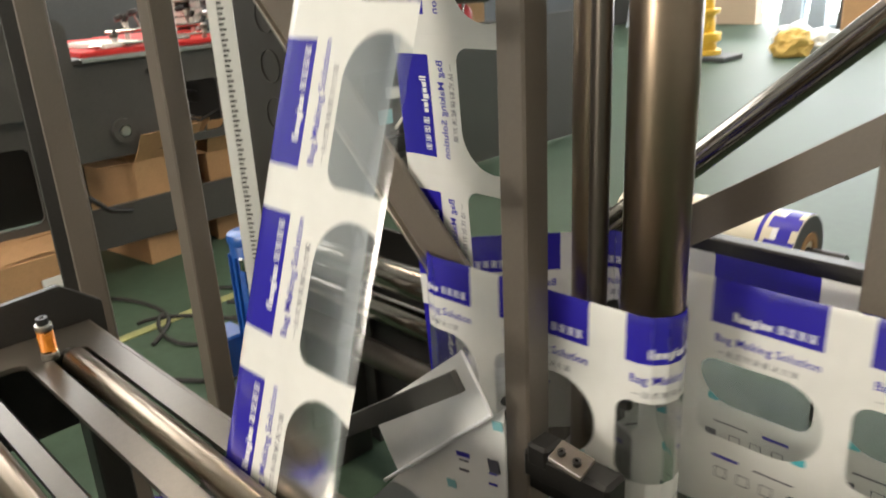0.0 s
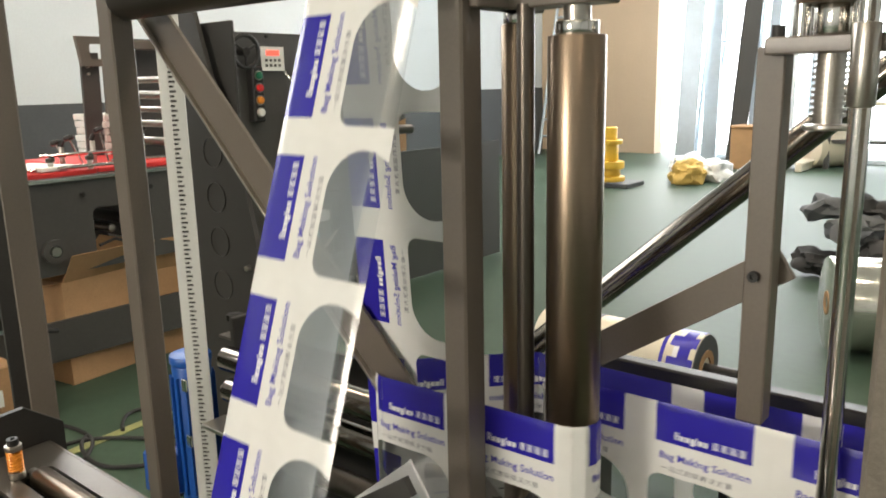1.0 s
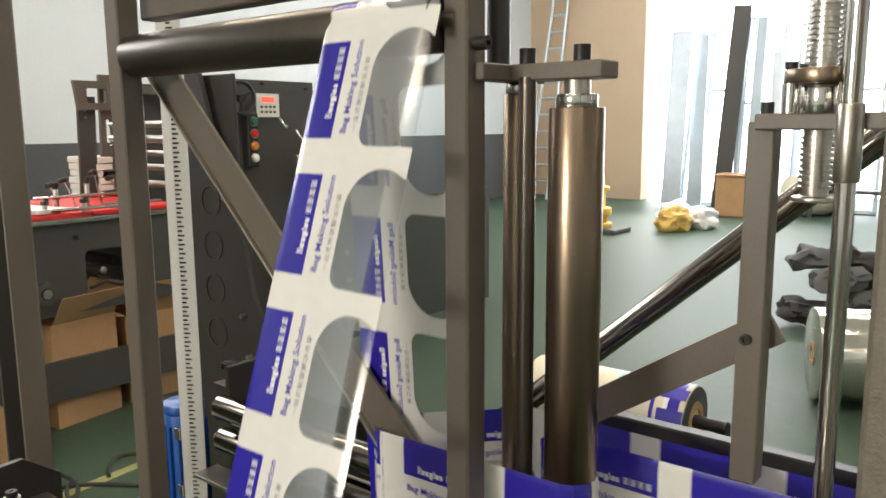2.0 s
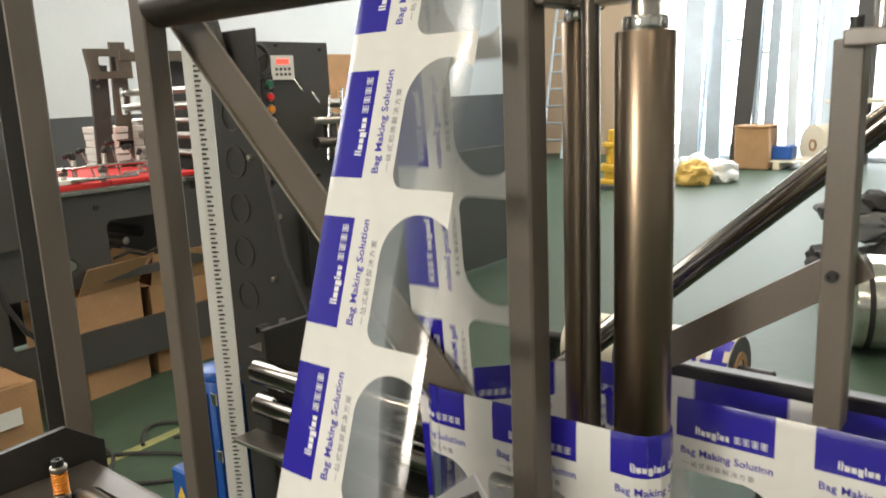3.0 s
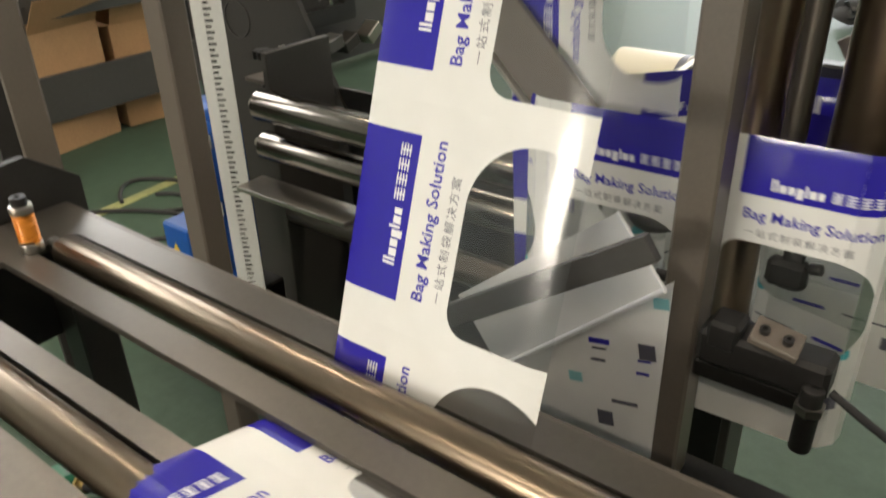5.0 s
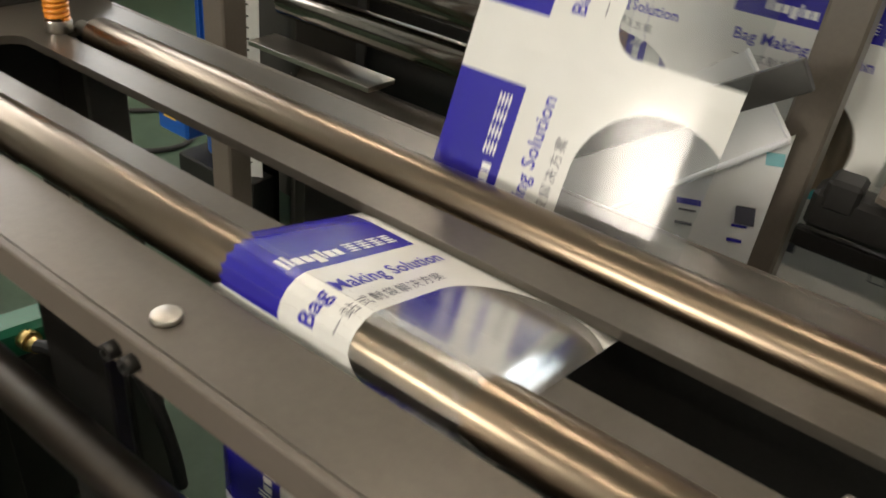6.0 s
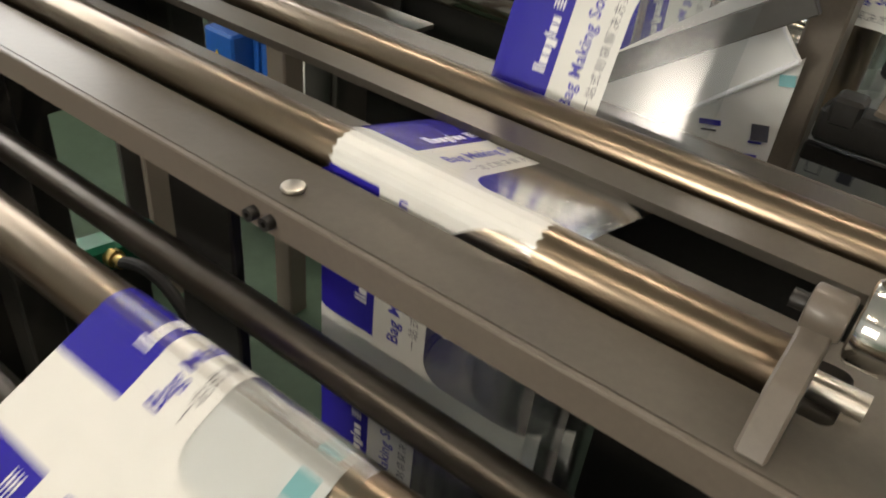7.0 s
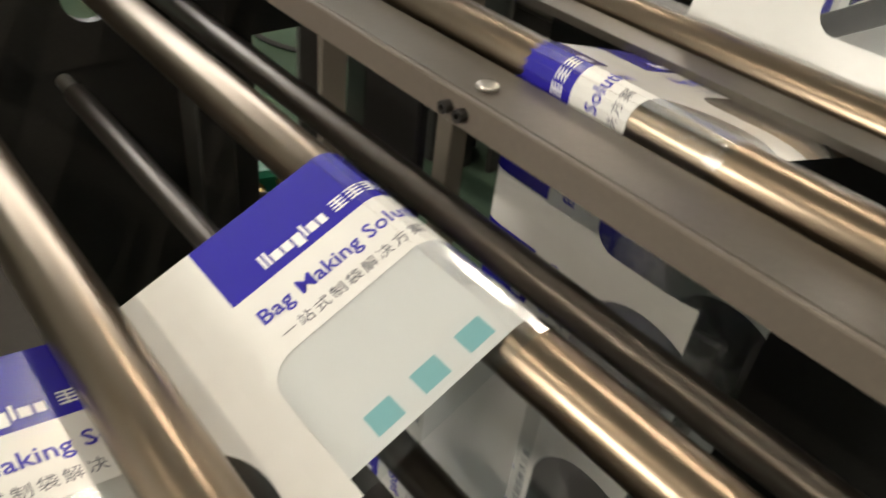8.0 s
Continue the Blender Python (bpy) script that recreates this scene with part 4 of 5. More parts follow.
# silver film roll on the floor
sr = thing("silver_film_roll", "silver metallised film roll with a black band on the floor", "film roll", at=(-0.6, 4.4, 0.2))
p, q = Vector((-0.80, 4.3, 0.24)), Vector((-0.05, 4.62, 0.24))
d = (q - p).normalized()
part("body", cyl(B(), p, q, 0.235, 64, bevel=0.004), SILVERFILM, sr)
part("band", ring(B(), p + d * 0.05, p + d * 0.075, 0.2375, 0.22, 64), RUBBER, sr, "black elastic band")
part("core", ring(B(), p - d * 0.004, p + d * 0.01, 0.06, 0.04, 32), CARD, sr)
cl = thing("tool_pile", "dark plastic sheeting heaped on the floor", "plastic heap", at=(-1.0, 6.0, 0.1))
random.seed(5)
for k in range(9):
    bm = B()
    bmesh.ops.create_icosphere(bm, subdivisions=3, radius=0.15)
    for v in bm.verts:
        v.co *= 1 + 0.6 * noise.noise(v.co * 9 + Vector((k * 3, 0, 0))) + 0.3 * noise.noise(v.co * 26 + Vector((0, k * 5, 0)))
    bmesh.ops.scale(bm, vec=(1.1, 0.9, 0.6), verts=bm.verts)
    bmesh.ops.translate(bm, vec=(-1.0 + random.uniform(-0.22, 0.25), 6.0 + random.uniform(-0.3, 0.3), 0.10 + 0.12 * (k % 4)), verts=bm.verts)
    part("fold", bm, RUBBER if k % 3 else DADO, cl)

# ---- far bag machine ----
FX = -3.45
fm = thing("bag_machine", "dark grey bag making machine with red pads on its table", "machine", at=(FX, 2.4, 0))
xz = Matrix(((0, 0, -1, 0), (1, 0, 0, 0), (0, 1, 0, 0), (0, 0, 0, 1)))
side = [(0.2, 0.14), (2.62, 0.14), (2.62, 0.02), (5.2, 0.02), (5.2, 0.92), (2.36, 0.92), (2.36, 0.965), (0.2, 0.965)]
fside = part("side_plate", slab(B(), side, [rrect(1.90, 0.585, 2.20, 0.83, 0.03), rrect(1.42, 0.33, 2.50, 0.545, 0.02), rrect(0.5, 0.33, 1.30, 0.66, 0.04)], 0.02, Matrix.Translation((FX, 0, 0)) @ xz), FARGREY, fm)
part("inner_plate", box(B(), (FX - 0.75, 1.9, 0.55), (0.02, 3.2, 0.82), bevel=0.002), DARK, fm)
for y in (0.3, 1.36):
    part("leg", box(B(), (FX - 0.04, y, 0.07), (0.06, 0.08, 0.14), bevel=0.004), DARK, fm)
part("table", box(B(), (FX - 0.45, 1.65, 0.975), (0.92, 1.7, 0.02), bevel=0.002), FARGREY, fm)
for k, (y, w) in enumerate(((1.785, 0.37), (2.215, 0.47))):
    part("red_pad", box(B(), (FX - 0.47, y, 0.996 + 0.003 * k), (0.84, w, 0.022), bevel=0.003), REDP, fm, "red felt pad")
part("paper", box(B(), (FX - 0.22, 1.77, 1.022), (0.3, 0.17, 0.02), Matrix.Rotation(0.2, 4, "Z"), bevel=0.002), PAPER, fm)
for y0, y1, x, z in ((1.84, 2.05, 0.35, 1.062), (1.98, 2.30, 0.30, 1.066), (1.66, 1.92, 0.10, 1.022), (1.80, 2.10, 0.06, 1.026), (2.08, 2.36, 0.12, 1.03)):
    part("rod", cyl(B(), (FX - x, y0, z), (FX - x + 0.04, y1, z), 0.008, 14), CHROME, fm)
for x, y, h in ((0.35, 1.95, 0.10), (0.35, 2.11, 0.12), (0.28, 2.26, 0.10), (0.10, 1.78, 0.05), (0.07, 1.95, 0.05), (0.10, 2.22, 0.08)):
    cpost = part("clamp_post", cyl(B(), (FX - x, y, 1.0), (FX - x, y, 1.0 + h), 0.013, 16, bevel=0.002), STEEL, fm)
    part("wing_screw", cyl(B(), (FX - x, y - 0.006, 1.0 + h), (FX - x, y + 0.012, 1.03 + h), 0.012, 12, bevel=0.003), BLACK, cpost)
    part("clamp_collar", cyl(B(), (FX - x, y, 1.05), (FX - x, y, 1.07), 0.02, 16, bevel=0.002), GUNMETAL, cpost)
for z in (0.74, 0.86):
    part("red_knob", cyl(B(), (FX + 0.0, 1.24 + (z - 0.74), z + 0.22), (FX + 0.03, 1.24 + (z - 0.74), z + 0.22), 0.022, 18, bevel=0.006), REDK, fm)
for y, z in ((1.70, 0.66), (1.35, 0.9)):
    be = part("bearing", ring(B(), (FX, y, z), (FX + 0.03, y, z), 0.055, 0.028, 28), FARGREY, fm)
    part("bearing_core", cyl(B(), (FX, y, z), (FX + 0.035, y, z), 0.022, 20), STEEL, be)
# works inside the open bays
for k, (y, z, r, l, m) in enumerate(((1.96, 0.56, 0.05, 0.25, GUNMETAL), (2.12, 0.58, 0.07, 0.2, DARK), (2.24, 0.55, 0.045, 0.3, STEEL), (2.05, 0.70, 0.02, 0.5, STEEL), (2.18, 0.72, 0.03, 0.4, DARK), (0.75, 0.45, 0.09, 0.3, DARK), (1.0, 0.52, 0.06, 0.4, GUNMETAL))):
    part("shaft_drive", cyl(B(), (FX - 0.62, y, z), (FX - 0.62 + l, y, z), r, 20, bevel=0.006), m, fm)
part("white_tag", box(B(), (FX - 0.04, 1.93, 0.60), (0.06, 0.05, 0.02), bevel=0.002), PAPER, fm)
part("air_pipe", tube(B(), [(FX - 0.05, 1.94, 0.64), (FX - 0.05, 2.02, 0.66), (FX - 0.05, 2.1, 0.63), (FX - 0.06, 2.2, 0.66), (FX - 0.1, 2.28, 0.6)], 0.008, 8), RUBBER, fm)
part("hang_cable", tube(B(), [(FX + 0.03, 1.36, 0.72), (FX + 0.05, 1.40, 0.55), (FX + 0.06, 1.46, 0.42), (FX + 0.05, 1.55, 0.33), (FX + 0.03, 1.66, 0.3)], 0.012, 8), RUBBER, fm)
for k in range(9):
    part("cap_screw", cyl(B(), (FX, 0.5 + 0.34 * k, 0.90), (FX + 0.012, 0.5 + 0.34 * k, 0.90), 0.012, 10), BLACK, fside)
part("table_edge", box(B(), (FX + 0.01, 1.95, 0.978), (0.02, 0.75, 0.022), bevel=0.003), CHROME, fm, "bright table edge strip")
for k, (ya, yb, z) in enumerate(((2.045, 2.005, 1.13), (1.955, 1.935, 1.11), (2.178, 2.160, 1.16), (2.30, 2.25, 1.13), (2.38, 2.40, 1.15))):
    sh = part("swing_handle", cyl(B(), (FX - 0.33, ya, 1.0), (FX - 0.36, yb, z), 0.005, 10), CHROME, fm)
    part("handle_knob", cyl(B(), (FX - 0.362, yb - 0.002, z), (FX - 0.37, yb - 0.006, z + 0.022), 0.025, 20, bevel=0.008), BLACK, sh)
part("control_arm", slab(B(), rrect(1.08, 0.78, 1.52, 1.16, 0.06), [], 0.04, Matrix.Translation((FX + 0.06, 0, 0)) @ xz), FARGREY, fm)
# upright housings
up = thing("machine_tower", "dark grey machine housing with handwheel and push buttons", "machine", at=(FX, 3.0, 0.9))
part("housing_plate", slab(B(), [(2.62, 0.92), (3.36, 0.92), (3.36, 1.66), (2.70, 1.66), (2.70, 1.5), (2.62, 1.4)], [circle(2.78, 1.1, 0.05)], 0.02, Matrix.Translation((FX, 0, 0)) @ xz), FARGREY, up)
part("rear_plate", box(B(), (FX - 0.8, 3.0, 1.28), (0.02, 0.7, 0.76), bevel=0.002), FARGREY, up)
part("front_post", slab(B(), [(2.28, 0.98), (2.38, 0.98), (2.40, 1.575), (2.30, 1.575)], [], 0.02, Matrix.Translation((FX - 0.75, 0, 0)) @ xz), FARGREY, up)
part("back_post", slab(B(), [(2.41, 0.98), (2.50, 0.98), (2.52, 1.70), (2.43, 1.70)], [rrect(2.455, 1.30, 2.485, 1.45, 0.012)], 0.02, Matrix.Translation((FX - 0.75, 0, 0)) @ xz), PAINT, up)
for z in (1.50, 1.46):
    part("post_screw", cyl(B(), (FX - 0.76, 2.33, z), (FX - 0.735, 2.33, z), 0.008, 10), STEEL, up)
part("portal_beam", slab(B(), [(2.28, 1.50), (2.52, 1.50), (2.52, 1.66), (2.26, 1.66)], [rrect(2.33, 1.54, 2.44, 1.62, 0.012)], 0.03, Matrix.Translation((FX - 0.70, 0, 0)) @ xz), PAINT, up)
for y, z, r in ((2.50, 1.42, 0.018), (2.50, 1.34, 0.022), (2.54, 1.26, 0.016), (2.56, 1.18, 0.02), (2.58, 1.08, 0.024)):
    part("cross_roller", cyl(B(), (FX - 0.78, y, z), (FX - 0.05, y, z), r, 20), STEEL, up)
    part("roller_collar", cyl(B(), (FX - 0.06, y, z), (FX - 0.03, y, z), r * 1.5, 18, bevel=0.003), DARK, up)
for y, z in ((2.48, 1.05), (2.55, 0.98), (2.60, 1.13)):
    part("clamp_head", cyl(B(), (FX - 0.02, y, z), (FX + 0.03, y, z), 0.022, 16, bevel=0.004), CHROME, up)
for y, z in ((3.08, 1.45), (3.20, 1.38), (3.31, 1.30)):
    part("set_lever", cyl(B(), (FX + 0.02, y, z), (FX + 0.05, y + 0.025, z - 0.06), 0.007, 12), CHROME, up)
for y, z in ((2.80, 1.64), (2.98, 1.64), (3.30, 1.62), (3.32, 0.98), (2.68, 1.0)):
    part("plate_screw", cyl(B(), (FX, y, z), (FX + 0.01, y, z), 0.009, 10), BLACK, up)
part("rear_beam", box(B(), (FX - 0.72, 2.9, 1.62), (0.06, 0.9, 0.05), bevel=0.003), PAINT, up)
bm = B()
tube(bm, [(FX + 0.05, 2.80 + 0.085 * math.cos(a), 1.555 + 0.085 * math.sin(a)) for a in np.arange(0, 2 * math.pi + 0.01, math.pi / 16)], 0.012, 10)
wheel = part("handwheel", bm, BLACK, up)
part("wheel_hub", cyl(B(), (FX, 2.80, 1.555), (FX + 0.06, 2.80, 1.555), 0.022, 18), BLACK, wheel)
for a in (0.5, 2.6, 4.7):
    part("spoke", cyl(B(), (FX + 0.05, 2.80, 1.555), (FX + 0.05, 2.80 + 0.085 * math.cos(a), 1.555 + 0.085 * math.sin(a)), 0.008, 10), BLACK, wheel)
keypad = part("keypad", box(B(), (FX + 0.022, 3.0, 1.52), (0.004, 0.16, 0.13), bevel=0.001), PAPER, up, "white keypad panel")
part("display", box(B(), (FX + 0.025, 3.0, 1.552), (0.003, 0.09, 0.028), bevel=0.001), SCREENRED, keypad, "small red lit display")
for k in range(8):
    part("key", box(B(), (FX + 0.025, 2.955 + 0.03 * (k % 4), 1.512 - 0.028 * (k // 4)), (0.003, 0.018, 0.014), bevel=0.001), FARGREY, keypad)
bp = thing("push_button_box", "black push button box with coloured buttons", "control box", at=(FX, 2.86, 1.35))
part("case", box(B(), (FX + 0.03, 2.865, 1.33), (0.06, 0.075, 0.30), bevel=0.008), BLACK, bp)
for k, m in enumerate((GREENC, REDK, ORANGE, PAPER)):
    ringb = part("button_ring", ring(B(), (FX + 0.06, 2.865, 1.43 - 0.066 * k), (FX + 0.066, 2.865, 1.43 - 0.066 * k), 0.026, 0.021, 20), STEEL, bp)
    part("button", cyl(B(), (FX + 0.06, 2.865, 1.43 - 0.066 * k), (FX + 0.078, 2.865, 1.43 - 0.066 * k), 0.02, 20, bevel=0.003), m, ringb)
for k in range(5):
    part("shaft", cyl(B(), (FX - 0.75, 3.45 + 0.1 * (k % 2), 0.95 + 0.09 * k), (FX + 0.05, 3.45 + 0.1 * (k % 2), 0.95 + 0.09 * k), 0.028, 20), STEEL, up)
for k in range(7):
    part("clamp", box(B(), (FX + 0.10, 3.25 + 0.11 * k, 1.16 + 0.05 * (k % 3)), (0.07, 0.05, 0.09), Matrix.Rotation(0.3 * k, 4, "X"), bevel=0.006), STEEL if k % 2 else DARK, up)
    part("clamp_rod", cyl(B(), (FX + 0.12, 3.2 + 0.1 * k, 1.0), (FX + 0.12, 3.24 + 0.1 * k, 1.36 + 0.04 * (k % 3)), 0.009, 12), CHROME, up)
part("cross_shaft", cyl(B(), (FX + 0.12, 3.1, 1.22), (FX + 0.12, 4.0, 1.20), 0.022, 18), STEEL, up)
part("cross_shaft", cyl(B(), (FX + 0.14, 3.1, 1.10), (FX + 0.14, 4.0, 1.08), 0.03, 18), GUNMETAL, up)
part("black_frame", slab(B(), rrect(3.03, 0.26, 3.50, 0.74, 0.02), [rrect(3.11, 0.35, 3.42, 0.66, 0.02)], 0.05, Matrix.Translation((FX + 0.09, 0, 0)) @ xz), BLACK, up)
part("frame_gauge", box(B(), (FX + 0.05, 3.19, 0.47), (0.03, 0.10, 0.08), bevel=0.004), INKTEAL, up, "pale teal gauge")
part("frame_rod", cyl(B(), (FX + 0.07, 3.33, 0.36), (FX + 0.07, 3.33, 0.66), 0.012, 14), CHROME, up)
part("frame_lever", cyl(B(), (FX + 0.08, 3.24, 0.40), (FX + 0.08, 3.36, 0.50), 0.01, 12), STEEL, up)
part("frame_block", box(B(), (FX + 0.05, 3.27, 0.60), (0.05, 0.09, 0.06), bevel=0.005), PAPER, up)
for k in range(4):
    part("foot_bar", box(B(), (FX + 0.08 + 0.03 * (k % 2), 3.1 + 0.16 * k, 0.14 + 0.03 * (k % 2)), (0.10, 0.12, 0.07), Matrix.Rotation(0.2 * k, 4, "X"), bevel=0.006), (STEEL, FARGREY, DARK, STEEL)[k], up)
for y, z in ((2.72, 0.62), (2.75, 0.50), (2.9, 0.70), (3.6, 0.60), (3.62, 0.42), (3.75, 0.78)):
    part("plate_screw", cyl(B(), (FX, y, z), (FX + 0.02, y, z), 0.016, 12, bevel=0.003), STEEL, up)
part("red_cap", cyl(B(), (FX + 0.05, 3.82, 0.98), (FX + 0.12, 3.82, 0.98), 0.075, 24, bevel=0.02), REDK, up)
part("stack_rail", box(B(), (FX - 0.4, 3.7, 1.2), (0.9, 0.04, 0.05), bevel=0.002), STEEL, up)
for k in range(6):
    part("paper_ream", box(B(), (FX - 0.90, 2.47, 1.02 + 0.04 * k), (0.3, 0.2, 0.036), Matrix.Rotation(0.06 * (k % 3), 4, "Z"), bevel=0.004), PAPER, fm)

# ---- boxes and cables on the floor ----
def carton(x, y, z, sx, sy, sz, rz, label, seed, closed=False):
    t = thing("cardboard_box", label, "cardboard box", at=(x, y, z))
    R = Matrix.Translation((x, y, z)) @ Matrix.Rotation(radians(rz), 4, "Z")
    g = 0.004
    for cx, cy, wx, wy in ((0, -sy / 2, sx, g), (0, sy / 2, sx, g), (-sx / 2, 0, g, sy), (sx / 2, 0, g, sy)):
        bm = box(B(), (cx, cy, sz / 2), (wx, wy, sz), bevel=0.0008)
        bmesh.ops.transform(bm, matrix=R, verts=bm.verts)
        part("side", bm, CARD, t)
    bm = box(B(), (0, 0, 0.003), (sx, sy, g))
    bmesh.ops.transform(bm, matrix=R, verts=bm.verts)
    part("bottom", bm, CARD, t)
    random.seed(seed)
    for cx, cy, ax, length in ((0, -sy / 2, "X", sx), (0, sy / 2, "X", sx), (-sx / 2, 0, "Y", sy), (sx / 2, 0, "Y", sy)):
        a = random.uniform(-0.5, 1.9) if not closed else 1.52
        out = -1 if (cy < 0 or cx < 0) else 1
        w = min(sx, sy) * 0.5
        tilt = Matrix.Rotation((-out if ax == "X" else out) * ((math.pi / 2 - a) if not closed else -1.5), 4, ax)
        bm = box(B(), (0, 0, w / 2), (length * 0.96 if ax == "X" else g, g if ax == "X" else length * 0.96, w), bevel=0.0008)
        bmesh.ops.transform(bm, matrix=R @ Matrix.Translation((cx, cy, sz)) @ tilt, verts=bm.verts)
        part("flap", bm, CARD, t)
    return t


carton(-3.72, 1.86, 0.0, 0.46, 0.34, 0.50, 8, "open brown cardboard box with torn flaps under the machine", 3)
carton(-3.72, 2.32, 0.0, 0.42, 0.36, 0.46, -6, "open brown cardboard box beside the machine leg", 8)
carton(-3.38, 1.14, 0.0, 0.46, 0.44, 0.28, 4, "closed brown cardboard box standing on the green floor", 12, True)
carton(-4.85, 5.1, 0.0, 0.62, 0.5, 0.70, 3, "tall closed cardboard box on the floor behind the machine", 21, True)
carton(-4.83, 5.1, 0.712, 0.56, 0.46, 0.36, -4, "pale closed cardboard box stacked on a taller one", 22, True)
carton(-4.70, 5.1, 1.084, 0.34, 0.3, 0.24, 8, "small brown cardboard box on top of a stack", 23, True)
lb = thing("box_label", "white paper label on the cardboard box", "label", at=(-3.14, 1.22, 0.16))
part("paper", box(B(), (-3.142, 1.22, 0.16), (0.002, 0.16, 0.07), Matrix.Rotation(radians(4), 4, "Z")), PAPER, lb)
for k, (x0, y0, r) in enumerate(((-2.62, 1.58, 0.24), (-2.5, 1.42, 0.30), (-2.75, 1.72, 0.16), (-2.9, 1.22, 0.34))):
    cb = thing("floor_cable", "black cable lying in a loop on the floor", "cable", "cables on the floor", (x0, y0, 0))
    pts = [(x0 + r * math.cos(a) * (1 + 0.2 * math.sin(2 * a + k)), y0 + 0.8 * r * math.sin(a), 0.008) for a in np.arange(-2.6 + k, 2.4 + k, 0.16)]
    part("cable", tube(B(), pts, 0.008, 8), RUBBER, cb)
sq = thing("floor_stripe", "worn yellow stripe painted on the floor", "floor marking", at=(-1.6, 1.9, 0))
part("stripe", box(B(), (-2.8, 1.6, 0.0), (0.05, 0.9, 0.006), Matrix.Rotation(radians(4), 4, "Z")), pbr("worn_yellow_paint", (0.26, 0.27, 0.11), 0.5, 0, 9, 0.4, 0.05, 80), sq)
gt = thing("green_terminal", "green plastic hose manifold with brass fittings beside the frame", "hose manifold", at=(-1.28, 0.56, 0))
part("block", box(B(), (-1.285, 0.56, 0.33), (0.05, 0.17, 0.05), Matrix.Rotation(radians(-12), 4, "Z"), bevel=0.008), GREENC, gt)
part("base", box(B(), (-1.29, 0.56, 0.152), (0.05, 0.12, 0.304), bevel=0.004), DARK, gt)
for k in range(3):
    y = 0.505 + 0.055 * k
    cuff = part("fitting_nut", cyl(B(), (-1.264, y, 0.335), (-1.246, y, 0.337), 0.0145, 12, bevel=0.002), BRASS, gt, "knurled brass hose nut")
    part("fitting", cyl(B(), (-1.246, y, 0.337), (-1.232, y, 0.338), 0.0105, 16, bevel=0.001), BRASS, cuff)
    arc = [(-1.234 + 0.15 * math.sin(a), y + 0.02 * a, 0.338 + 0.035 * math.sin(2 * a) - 0.20 * (1 - math.cos(a))) for a in np.arange(0, 1.75, 0.12)]
    part("hose", tube(B(), arc, 0.0095, 10), RUBBER, gt, "black braided hose")

# ---- far end of the hall ----
for k, (x, y, w, h, tilt, rz) in enumerate(((-4.98, 13.5, 0.3, 3.0, 9, -4), (-4.55, 13.4, 0.7, 3.6, 7, 3), (-3.9, 13.45, 0.5, 3.2, 9, 8), (-3.45, 13.5, 0.35, 3.9, 6, -6), (-2.95, 13.62, 0.8, 3.0, 4, 0), (-2.3, 13.5, 0.45, 3.5, 7, 5))):
    fr = thing("window_casement", "pale aluminium window frame leaning by the open door", "window frame", "frames leaning at the door", (x, y, 0))
    R = pose(x, y, 0, -tilt, 0, rz)
    for cx, cz, sx, sz in ((-w / 2, h / 2, 0.06, h), (w / 2, h / 2, 0.06, h), (0, 0.03, w, 0.06), (0, h - 0.03, w, 0.06), (0, h * 0.55, w, 0.05)):
        bm = box(B(), (cx, 0, cz), (sx, 0.05, sz), bevel=0.004)
        bmesh.ops.transform(bm, matrix=R, verts=bm.verts)
        part("bar", bm, GLASSY, fr)
random.seed(11)
for k in range(7):
    x = -5.15 + 0.42 * k + random.uniform(-0.08, 0.08)
    h, w = random.uniform(2.2, 3.6), random.uniform(0.14, 0.34)
    pn = thing("metal_board", "pale metal panel leaning upright by the open door", "panel", "panels leaning at the door", (x, 13.0, 0))
    bm = box(B(), (0, 0, h / 2), (w, 0.04, h), bevel=0.004)
    bmesh.ops.transform(bm, matrix=pose(x, 13.1 + 0.1 * (k % 3), 0, -random.uniform(3, 8), random.uniform(-4, 4), random.uniform(-20, 20)), verts=bm.verts)
    part("sheet", bm, (GLASSY, GLASSY, FARGREY, GLASSY)[k % 4], pn)
vl = thing("yellow_valve", "yellow enamelled valve body with red paint at its foot", "valve", at=(-4.55, 9.4, 0))
for z0, z1, r in ((0.06, 0.12, 0.20), (0.12, 0.22, 0.14), (0.22, 0.32, 0.19), (0.32, 0.54, 0.11), (0.54, 0.60, 0.16), (0.60, 0.76, 0.09)):
    part("flange", cyl(B(), (-4.68, 9.45, z0), (-4.68, 9.45, z1), r, 28, bevel=0.012), YELLOW, vl)
part("foot_plate", box(B(), (-4.65, 9.45, 0.03), (0.7, 0.5, 0.06), bevel=0.01), DADO, vl)


def heap(name, label, x, y, z, s, mat, seed):
    t = thing(name, label, "sack", at=(x, y, 0))
    bm = B()
    bmesh.ops.create_icosphere(bm, subdivisions=4, radius=s)
    for v in bm.verts:
        v.co *= 1 + 0.35 * noise.noise(v.co * 3.2 / s * 0.6 + Vector((seed, 0, 0))) + 0.12 * noise.noise(v.co * 9 / s + Vector((0, seed, 0)))
        v.co.z = max(v.co.z * 0.8, -s * 0.5)
    bmesh.ops.translate(bm, vec=(x, y, s * 0.5), verts=bm.verts)
    part("sack_body", bm, mat, t)


